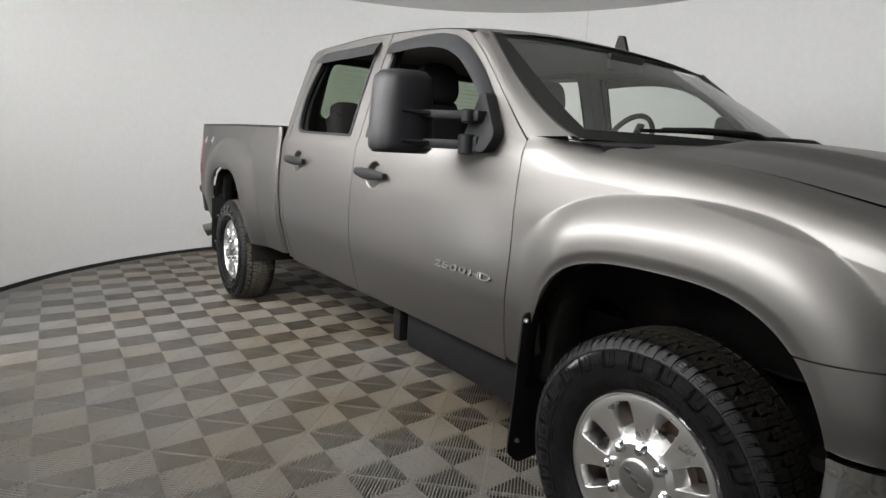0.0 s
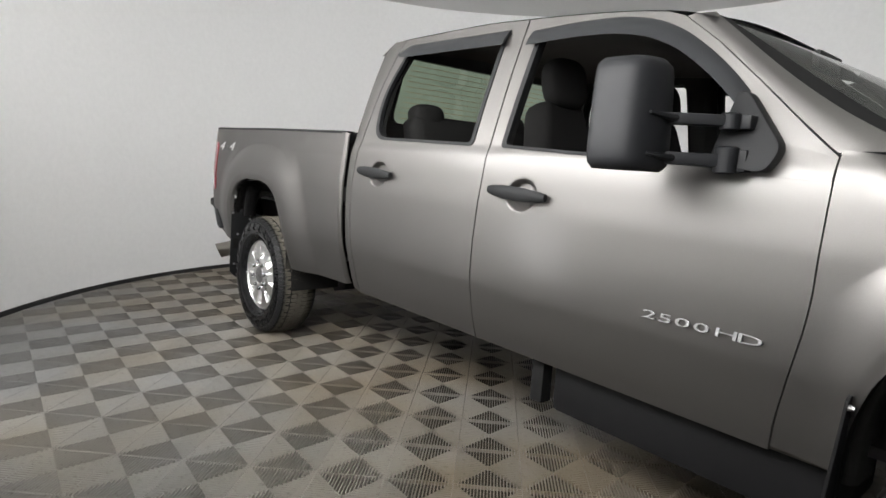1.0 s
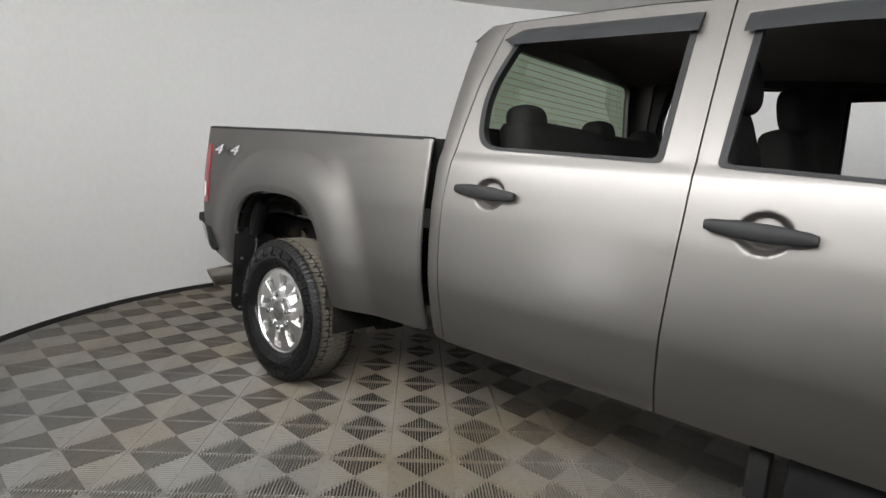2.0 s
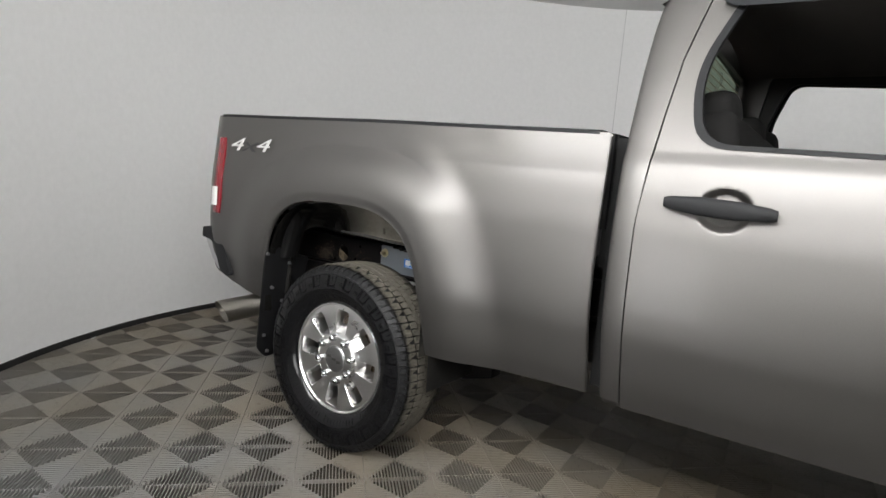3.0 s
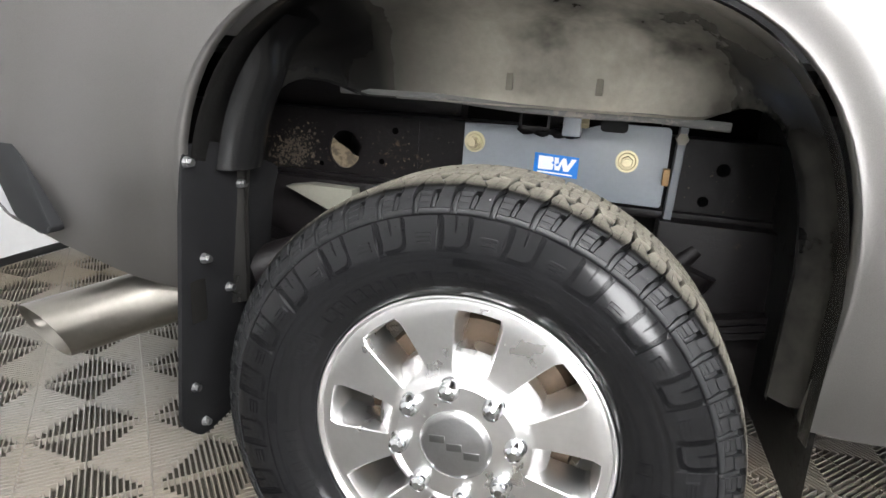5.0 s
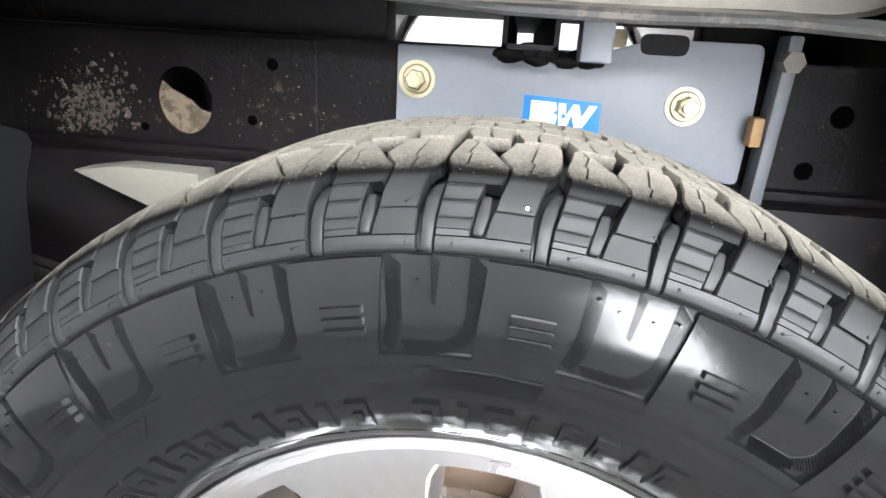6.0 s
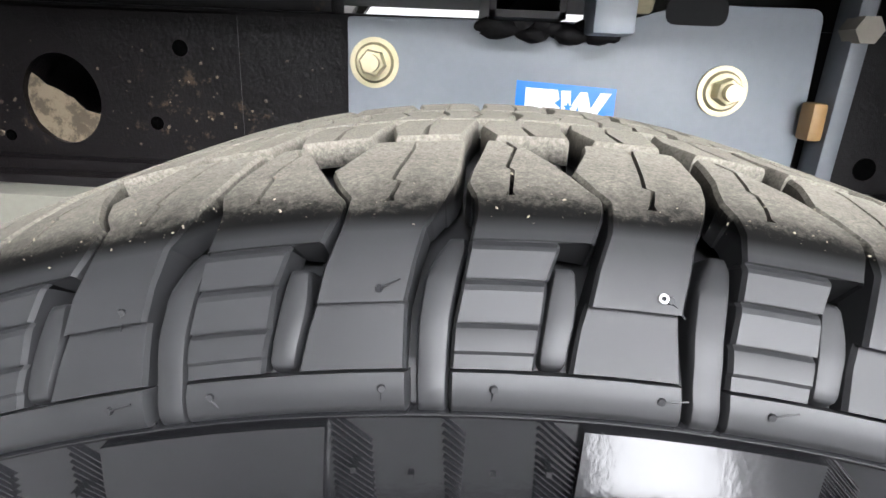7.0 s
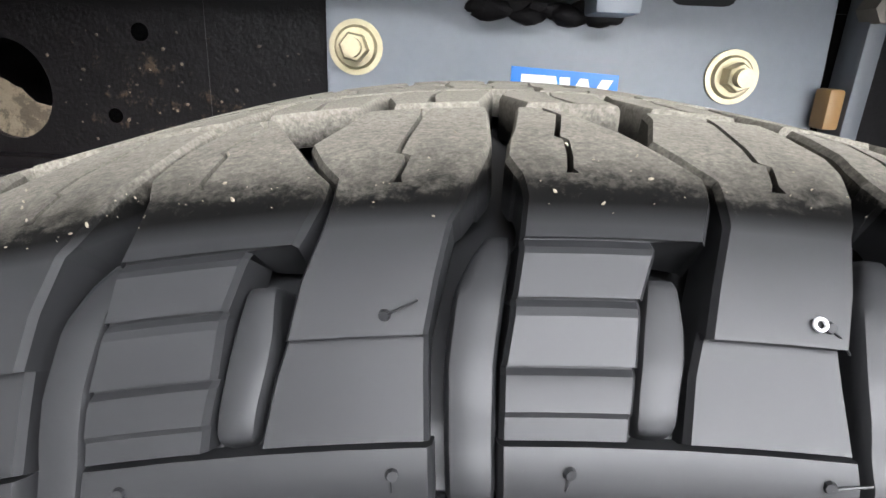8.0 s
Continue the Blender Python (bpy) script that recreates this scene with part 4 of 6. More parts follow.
def rim_mesh():
    """A polished wheel face with eight tapered windows; the axle is y, outward is -y."""
    out = {0.046: 0.108, 0.058: 0.109, 0.070: 0.1085, 0.098: 0.1075, 0.106: 0.103, 0.1155: 0.0985, 0.124: 0.098, 0.140: 0.098, 0.155: 0.098,
           0.170: 0.0985, 0.184: 0.099, 0.197: 0.0995, 0.208: 0.0998, 0.2185: 0.0995, 0.2235: 0.099, 0.229: 0.0985}
    radii = sorted(out)
    widths = [(0.1155, 12.6), (0.124, 13.2), (0.140, 12.6), (0.170, 11.6), (0.197, 10.8), (0.208, 10.4), (0.2185, 8.8)]
    bm = bmesh.new()
    ring_v = []
    for r in radii:
        w = lerp(widths, r)
        row = []
        for k in range(8):
            c = 12 + 45 * k
            angs = [c - w + 2 * w * j / 5 for j in range(6)] + [c + w + (45 - 2 * w) * j / 7 for j in range(1, 7)]
            for a in angs:
                a = radians(a)
                row.append(bm.verts.new((r * math.sin(a), -out[r], r * math.cos(a))))
        ring_v.append(row)
    n = len(ring_v[0])
    for i in range(len(radii) - 1):
        hole_row = radii[i] >= 0.1155 and radii[i + 1] <= 0.21851
        for j in range(n):
            q = j % 12
            if hole_row and q < 5:
                continue
            a, b = ring_v[i], ring_v[i + 1]
            bm.faces.new((a[j], a[(j + 1) % n], b[(j + 1) % n], b[j]))
    # window walls: bevelled lip, then the deep side
    for k in range(8):
        i0, i1 = radii.index(0.1155), radii.index(0.2185)
        loop = [ring_v[i0][12 * k + j] for j in range(6)] + [ring_v[i][12 * k + 5] for i in range(i0 + 1, i1 + 1)]
        loop += [ring_v[i1][12 * k + j] for j in range(4, -1, -1)] + [ring_v[i][12 * k] for i in range(i1 - 1, i0, -1)]
        prev, centre = loop, radians(12 + 45 * k)
        for across, near_r, far_r, deep in ((0.95, 0.1175, 0.2175, 0.002), (0.80, 0.137, 0.2130, 0.022), (0.76, 0.143, 0.2115, 0.032), (0.75, 0.144, 0.2110, 0.065)):
            nxt = []
            for v in loop:
                turn, r = math.atan2(v.co.x, v.co.z), math.hypot(v.co.x, v.co.z)
                turn = centre + ((turn - centre + math.pi) % (2 * math.pi) - math.pi) * across
                r = near_r + (far_r - near_r) * (r - 0.1155) / (0.2185 - 0.1155)
                nxt.append(bm.verts.new((r * math.sin(turn), v.co.y + deep, r * math.cos(turn))))
            for a, b, c, d in zip(prev, prev[1:] + prev[:1], nxt[1:] + nxt[:1], nxt):
                bm.faces.new((a, b, c, d))
            prev = nxt
    lip = [(0.229, 0.0985), (0.2335, 0.0975), (0.2355, 0.1005), (0.2385, 0.1045), (0.2412, 0.1040), (0.2425, 0.100), (0.2425, 0.086), (0.228, 0.07), (0.222, -0.09), (0.24, -0.11)]
    spin(lip, 96, bm=bm)
    bmesh.ops.remove_doubles(bm, verts=bm.verts, dist=1e-5)
    bm.transform(Matrix.Diagonal((0.969, 1, 0.969, 1)))
    return bm


def tyre_body():
    half = [(0.4125, 0.0), (0.4115, 0.05), (0.408, 0.080), (0.401, 0.101), (0.394, 0.1135), (0.388, 0.1215), (0.3838, 0.1262),
            (0.3834, 0.1268), (0.3815, 0.1282), (0.378, 0.1300), (0.3765, 0.1308), (0.3755, 0.1320), (0.366, 0.1350), (0.350, 0.1375), (0.332, 0.1388),
            (0.315, 0.1380), (0.298, 0.1352), (0.280, 0.1290), (0.265, 0.1212), (0.254, 0.1135), (0.2465, 0.1075), (0.2425, 0.1030)]
    prof = [(r, -o) for r, o in reversed(half[1:])] + half
    return prof


def fit_r(r):
    """Radii drawn for a taller tyre, brought to this one's size."""
    return lerp([(0.2425, 0.235), (0.37, 0.352), (0.384, 0.366), (0.4128, 0.3903), (0.43, 0.4075)], r)


def tyre_point(r, o, ang):
    r = fit_r(r)
    return Vector((r * math.sin(ang), -o, r * math.cos(ang)))


def lug(rows, bm=None, deep=0.011):
    """A tread block from rows (r, out, left, right, sipe, sipe depth), left and right in parts of the pitch."""
    own = bmesh.new()
    n = len(rows)
    normals = []
    for i in range(n):
        a, b = rows[max(0, i - 3)], rows[min(n - 1, i + 3)]
        dr, do = b[0] - a[0], b[1] - a[1]
        l = math.hypot(dr, do) or 1
        nr, no = do / l, -dr / l
        if nr * 0.3 + no * (0.7 if rows[i][1] > 0 else -0.7) < 0:
            nr, no = -nr, -no
        normals.append((nr, no))

    def at(i, f, d):
        r, o = rows[i][0] - normals[i][0] * d, rows[i][1] - normals[i][1] * d
        return tyre_point(r, o, radians(PITCH * f))
    sheet = []
    for i, (r, o, fl, fr, fs, sd) in enumerate(rows):
        e = 0.012
        fs = min(max(fs, fl + 0.05), fr - 0.05) if fs else (fl + fr) / 2
        w = 0.009 if sd else 0.02
        line = [(fl - 0.004, deep), (fl, 0.0012), (fl + e, 0.0), ((fl + fs) / 2, 0.0), (fs - w, 0.0), (fs - w * 0.8, sd), (fs + w * 0.8, sd), (fs + w, 0.0),
                ((fr + fs) / 2, 0.0), (fr - e, 0.0), (fr, 0.0012), (fr + 0.004, deep)]
        sheet.append([at(i, f, d) for f, d in line])
    first = [at(0, min(max(f, rows[0][2]), rows[0][3]), deep) for f in [rows[0][2] + (rows[0][3] - rows[0][2]) * k / 11 for k in range(12)]]
    sheet.insert(0, first)
    sheet.append([at(n - 1, rows[-1][2] + (rows[-1][3] - rows[-1][2]) * k / 11, 0.008) for k in range(12)])
    own = grid(sheet)
    bmesh.ops.recalc_face_normals(own, faces=own.faces)
    return join(bm, own)


# rows of a shoulder block from the crown down to the rim band: (r, out, left, right, sipe, sipe depth)
BLOCK_A = [(0.4235, 0.066, -0.200, -0.07, -0.12, 0.0), (0.4229, 0.0745, -0.216, -0.010, -0.068, 0.007), (0.4215, 0.0880, -0.250, 0.084, -0.110, 0.007),
           (0.4209, 0.0912, -0.262, 0.108, -0.121, 0.007), (0.4205, 0.0930, -0.270, 0.125, -0.099, 0.007), (0.4189, 0.1000, -0.286, 0.180, -0.108, 0.007),
           (0.4176, 0.1036, -0.268, 0.222, -0.117, 0.007), (0.4171, 0.1048, -0.258, 0.238, -0.117, 0), (0.4160, 0.1075, -0.253, 0.236, 0, 0), (0.4147, 0.1101, -0.251, 0.228, 0, 0),
           (0.4100, 0.1162, -0.271, 0.183, 0, 0), (0.4097, 0.1150, -0.271, 0.180, 0, 0), (0.4091, 0.1153, -0.272, 0.062, 0, 0), (0.4086, 0.1171, -0.273, 0.060, 0, 0),
           (0.4079, 0.1181, -0.275, 0.054, 0, 0), (0.4022, 0.1219, -0.295, 0.016, 0, 0), (0.4019, 0.1207, -0.296, 0.016, 0, 0), (0.4013, 0.1211, -0.297, 0.014, 0, 0),
           (0.4008, 0.1224, -0.299, 0.012, 0, 0), (0.3998, 0.1234, -0.302, 0.010, 0, 0), (0.3936, 0.1271, -0.325, -0.005, 0, 0), (0.3933, 0.1259, -0.326, -0.005, 0, 0),
           (0.3927, 0.1263, -0.327, -0.006, 0, 0), (0.3922, 0.1275, -0.328, -0.008, 0, 0), (0.3912, 0.1284, -0.330, -0.012, 0, 0), (0.3880, 0.1303, -0.333, -0.022, 0, 0),
           (0.3870, 0.1302, -0.334, -0.024, 0, 0), (0.3842, 0.1316, -0.337, -0.030, 0, 0)]
BLOCK_B = [(0.4235, 0.066, 0.262, 0.700, 0.480, 0.0), (0.4229, 0.0745, 0.241, 0.697, 0.470, 0.007), (0.4207, 0.0919, 0.148, 0.686, 0.432, 0.007), (0.4194, 0.0980, 0.187, 0.667, 0.418, 0.007),
           (0.4191, 0.0993, 0.195, 0.662, 0.446, 0.007), (0.4180, 0.1024, 0.226, 0.646, 0.435, 0.007), (0.4170, 0.1050, 0.256, 0.632, 0.423, 0.007), (0.4163, 0.1068, 0.256, 0.622, 0.419, 0),
           (0.4135, 0.1120, 0.245, 0.585, 0, 0), (0.4122, 0.1139, 0.240, 0.565, 0, 0), (0.4050, 0.1203, 0.190, 0.530, 0, 0), (0.3977, 0.1249, 0.160, 0.502, 0, 0),
           (0.3974, 0.1226, 0.158, 0.502, 0, 0), (0.3960, 0.1234, 0.150, 0.502, 0, 0), (0.3920, 0.1262, 0.126, 0.500, 0, 0), (0.3842, 0.1316, 0.097, 0.500, 0, 0)]
BAND = [(0.3837, 0.1322, -0.338, 0.508, 0, 0), (0.3815, 0.1338, -0.340, 0.508, 0, 0), (0.3782, 0.1349, -0.341, 0.509, 0, 0), (0.3768, 0.1346, -0.341, 0.509, 0, 0), (0.3761, 0.1338, -0.341, 0.509, 0, 0)]


def inner_tread(bm):
    """The middle rows and the far shoulder of the tread, joined."""
    for k in range(TYRE_N):
        turn = Matrix.Rotation(radians(PITCH * k), 4, "Y")
        for rows in ([(0.4242, 0.020, 0.10, 0.52, 0.30, 0.006), (0.4241, 0.036, 0.06, 0.48, 0.26, 0.006), (0.4239, 0.057, 0.13, 0.47, 0.3, 0.0)],
                     [(0.4242, 0.018, 0.60, 1.02, 0.80, 0.006), (0.4241, 0.034, 0.56, 0.98, 0.75, 0.006), (0.4239, 0.056, 0.62, 0.93, 0.75, 0.0)],
                     [(0.4243, -0.016, 0.28, 0.72, 0.5, 0.006), (0.4243, 0.0, 0.34, 0.82, 0.58, 0.006), (0.4243, 0.015, 0.28, 0.74, 0.5, 0.0)],
                     [(0.4243, -0.016, 0.80, 1.20, 1.0, 0.006), (0.4243, 0.0, 0.86, 1.27, 1.06, 0.006), (0.4243, 0.015, 0.80, 1.20, 1.0, 0.0)],
                     [(0.4239, -0.052, 0.10, 0.52, 0.3, 0.0), (0.4241, -0.036, 0.12, 0.55, 0.33, 0.006), (0.4242, -0.020, 0.06, 0.48, 0.3, 0.006)],
                     [(0.4239, -0.052, 0.60, 1.0, 0.8, 0.0), (0.4241, -0.036, 0.64, 1.04, 0.82, 0.006), (0.4242, -0.020, 0.58, 0.98, 0.8, 0.006)],
                     [(0.400, -0.124, 0.10, 0.45, 0.3, 0.0), (0.4165, -0.106, 0.10, 0.50, 0.3, 0.0), (0.4237, -0.058, 0.10, 0.50, 0.3, 0.0)],
                     [(0.400, -0.124, 0.58, 0.95, 0.7, 0.0), (0.4165, -0.106, 0.58, 0.98, 0.7, 0.0), (0.4237, -0.058, 0.58, 0.98, 0.7, 0.0)]):
            own = lug([(r, o, a - 0.275, b - 0.245, c - 0.26, d) for r, o, a, b, c, d in rows])
            own.transform(turn)
            join(bm, own)
    return bm


def patch(bm, r0, r1, a0, a1, lift, a2=None, a3=None, n=8, wall=0.004):
    """A raised plate on the sidewall between two radii and two angles (degrees); a2, a3 at the lower edge."""
    a2, a3 = a0 if a2 is None else a2, a1 if a3 is None else a3
    prof = sorted([(0.24, 0.101), (0.2465, 0.1075), (0.254, 0.1135), (0.265, 0.1212), (0.280, 0.1290), (0.298, 0.1352), (0.315, 0.1380), (0.332, 0.1388), (0.350, 0.1375), (0.366, 0.1350), (0.3755, 0.1322)])
    sheet = []
    for i in range(n + 1):
        t = i / n
        r = r0 + (r1 - r0) * t
        b0, b1 = a2 + (a0 - a2) * t, a3 + (a1 - a3) * t
        o = smooth_lerp(prof, r)
        row = [(r, o - wall, b0)] + [(r, o + lift, b0 + (b1 - b0) * j / 4) for j in range(5)] + [(r, o - wall, b1)]
        sheet.append([tyre_point(p[0], p[1], radians(p[2])) for p in row])
    o = smooth_lerp(prof, r0)
    sheet.insert(0, [tyre_point(r0, o - wall, radians(a2 + (a3 - a2) * j / 6)) for j in range(7)])
    o = smooth_lerp(prof, r1)
    sheet.append([tyre_point(r1, o - wall, radians(a0 + (a1 - a0) * j / 6)) for j in range(7)])
    return join(bm, grid(sheet))


WALL_PROFILE = sorted([(0.24, 0.101), (0.2465, 0.1075), (0.254, 0.1135), (0.265, 0.1212), (0.280, 0.1290), (0.298, 0.1352), (0.315, 0.1380), (0.332, 0.1388), (0.350, 0.1375), (0.366, 0.1350), (0.3755, 0.1322)])
# serrated bands of one trough: centre lines (degrees, radius), width, slope of the teeth, spacing
BANDS = [([(-3.3, 0.3735), (-3.3, 0.343), (-3.5, 0.336), (-4.0, 0.3255)], 0.0078, -38, 0.0014),
         ([(3.3, 0.3735), (3.3, 0.345), (3.05, 0.3375), (2.5, 0.3320), (1.7, 0.3285)], 0.0078, -38, 0.0014),
         ([(1.7, 0.3285), (1.0, 0.3268), (-2.7, 0.3265)], 0.0070, -62, 0.0014),
         ([(0.0, 0.3735), (-0.05, 0.350)], 0.0045, -38, 0.0014)]


def serration(bm, c):
    """Fine slanting teeth along the bands of a trough about the angle c."""
    def on_wall(a, r, lift):
        return tyre_point(r, smooth_lerp(WALL_PROFILE, r) + lift, radians(a))
    for line, wide, slope, pitch in BANDS:
        for (a0, r0), (a1, r1) in zip(line, line[1:]):
            run = math.hypot(radians(a1 - a0) * 0.345, r1 - r0)
            count = max(1, int(run / pitch))
            for q in range(count):
                t = (q + 0.5) / count
                a, r = c + a0 + (a1 - a0) * t, r0 + (r1 - r0) * t
                ux, uz = math.cos(radians(slope)), math.sin(radians(slope))
                # the tooth spans the band across its run
                tx, tz = radians(a1 - a0) * 0.345 / run, (r1 - r0) / run
                half = 0.5 * wide / max(0.3, abs(ux * tz - uz * tx))
                if line is BANDS[3][0]:
                    half *= 1.0 - 0.6 * t
                nx, nz = -uz * 0.30 * pitch, ux * 0.30 * pitch
                ends = []
                for e in (-half, half):
                    x, z = ux * e, uz * e
                    deg = math.degrees(1 / 0.345)
                    ends.append([bm.verts.new(on_wall(a + (x + nx * k) * deg, r + z + nz * k, h)) for k, h in ((-1.2, 0.0002), (-0.3, 0.0016), (0.3, 0.0016), (1.2, 0.0002))])
                p, s = ends
                for i in range(3):
                    bm.faces.new((p[i], p[i + 1], s[i + 1], s[i]))
                bm.faces.new(p)
                bm.faces.new(s)


def sidewall_relief(bm):
    count = 23
    step_a = 360 / count
    for k in range(count):
        c = -2.7 + step_a * k
        # a smooth raised plate, then a trough with serrated bands on its flanks and along its foot
        patch(bm, 0.3165, 0.3742, c + 4.05, c + step_a - 4.05, 0.0034, c + 3.4, c + step_a - 5.0)
        patch(bm, 0.3165, 0.3222, c - 5.0, c + 3.4, 0.0030, n=3)
        serration(bm, c)
        m = c + step_a / 2 + 0.2
        for q in range(3):
            patch(bm, 0.3345 + 0.0062 * q, 0.3382 + 0.0062 * q, m - 1.8, m + 1.8, 0.0060, n=1)
        for f, r in ((3.0, 0.366), (-1.4, 0.362), (1.3, 0.362), (12.5, 0.366)):
            patch(bm, r, r + 0.0012, c + f - 0.09, c + f + 0.09, 0.0050 if f > 2 else 0.0018, n=1)
    spin([(fit_r(r), o) for r, o in ((0.3764, 0.1312), (0.3761, 0.1338), (0.3755, 0.1346), (0.3748, 0.1342), (0.3745, 0.1326))], 180, bm=bm)
    # a low step below the troughs, then bars for the raised lettering
    for k in range(12):
        patch(bm, 0.3030, 0.3160, 30 * k + 4, 30 * k + 26, 0.0012, 30 * k + 5, 30 * k + 24)
    random.seed(21)
    for base, count in ((-70, 30), (80, 16), (150, 24), (235, 9)):
        for q in range(count):
            a, tall = base + 3.9 * q, random.choice((0.0, 0.006, 0.010))
            if random.random() < 0.12:
                continue
            wdt = random.choice((0.6, 1.2, 1.5))
            patch(bm, 0.264 + tall * 0.4, 0.288, a - wdt, a + wdt, 0.0024, a - wdt * 0.8, a + wdt * 1.1, n=3)
            if wdt > 1:
                patch(bm, 0.272, 0.280, a - wdt * 0.45, a + wdt * 0.45, 0.0036, n=1)
    for base in (-3, 87, 177, 267):
        for q in range(60):
            a = base + 0.18 * q
            patch(bm, 0.3000, 0.3125, a - 0.05, a + 0.05, 0.0022, a - 0.55, a - 0.45, n=2)
    for q in range(60):
        a = 6.0 * q
        patch(bm, 0.2545, 0.2560, a - 2.6, a + 2.6, 0.0010, n=1)
    return bm


ENVELOPE = [(0.3752, 0.1330), (0.3768, 0.1346), (0.3782, 0.1349), (0.3815, 0.1338), (0.3842, 0.1318), (0.3880, 0.1303), (0.3936, 0.1271), (0.4022, 0.1219), (0.4100, 0.1162), (0.4147, 0.1101)]
MAIN_TONGUE = [(0.3752, -0.425, -0.385, 0.005), (0.3757, -0.448, -0.362, 0.0015), (0.3768, -0.459, -0.351, 0.0008), (0.3785, -0.464, -0.346, 0.0006), (0.384, -0.466, -0.343, 0.0008), (0.394, -0.462, -0.334, 0.001),
               (0.4033, -0.436, -0.305, 0.0022), (0.408, -0.392, -0.285, 0.0038), (0.4115, -0.345, -0.285, 0.006), (0.4118, -0.330, -0.300, 0.011)]
SIDE_TONGUE = [(0.3846, 0.010, 0.055, 0.004), (0.3852, -0.010, 0.078, 0.0015), (0.3865, -0.018, 0.090, 0.0012), (0.390, -0.012, 0.101, 0.0012), (0.3945, 0.002, 0.121, 0.0014), (0.3985, 0.014, 0.130, 0.002),
               (0.4045, 0.040, 0.126, 0.003), (0.4054, 0.046, 0.118, 0.0038), (0.4057, 0.055, 0.108, 0.010)]


def tongues(bm):
    """Smooth rounded bars in the shoulder grooves."""
    for k in range(TYRE_N):
        for table in (MAIN_TONGUE, SIDE_TONGUE):
            rows = []
            for i in range(25):
                t = i / 24
                r = table[0][0] + (table[-1][0] - table[0][0]) * (t + 0.10 * math.sin(2 * math.pi * t) * -0.8)
                f0, f1, d = (lerp([(q[0], q[j]) for q in table], r) for j in (1, 2, 3))
                o = lerp(ENVELOPE, r)
                c, h = (f0 + f1) / 2, (f1 - f0) / 2
                row = []
                for u, sink in ((-1.03, 0.009), (-1.0, 0.0028), (-0.93, 0.0010), (-0.80, 0.0003), (-0.4, 0.0), (0.0, 0.0), (0.4, 0.0), (0.80, 0.0003), (0.93, 0.0010), (1.0, 0.0028), (1.03, 0.009)):
                    row.append(tyre_point(r - 0.60 * (d + sink), o - 0.80 * (d + sink), radians(PITCH * (k + c + h * u))))
                rows.append(row)
            join(bm, grid(rows))
        own = lug(BAND, deep=0.007)
        own.transform(Matrix.Rotation(radians(PITCH * k), 4, "Y"))
        join(bm, own)
    return bm


def pin():
    """A stub of rubber with a hair beside it."""
    bm = bmesh.new()
    p = Vector((0, 0, 0))
    tube([p, p + Vector((0, -0.0006, 0.0002))], [0.0009, 0.0007], 8, bm)
    tube([p + Vector((0, -0.0005, 0)), Vector((0.0014, -0.0006, -0.0010)), Vector((0.0036, -0.0003, -0.0034))], 0.00020, 5, bm)
    return bm


Z_OUT = 0.838
master = {}


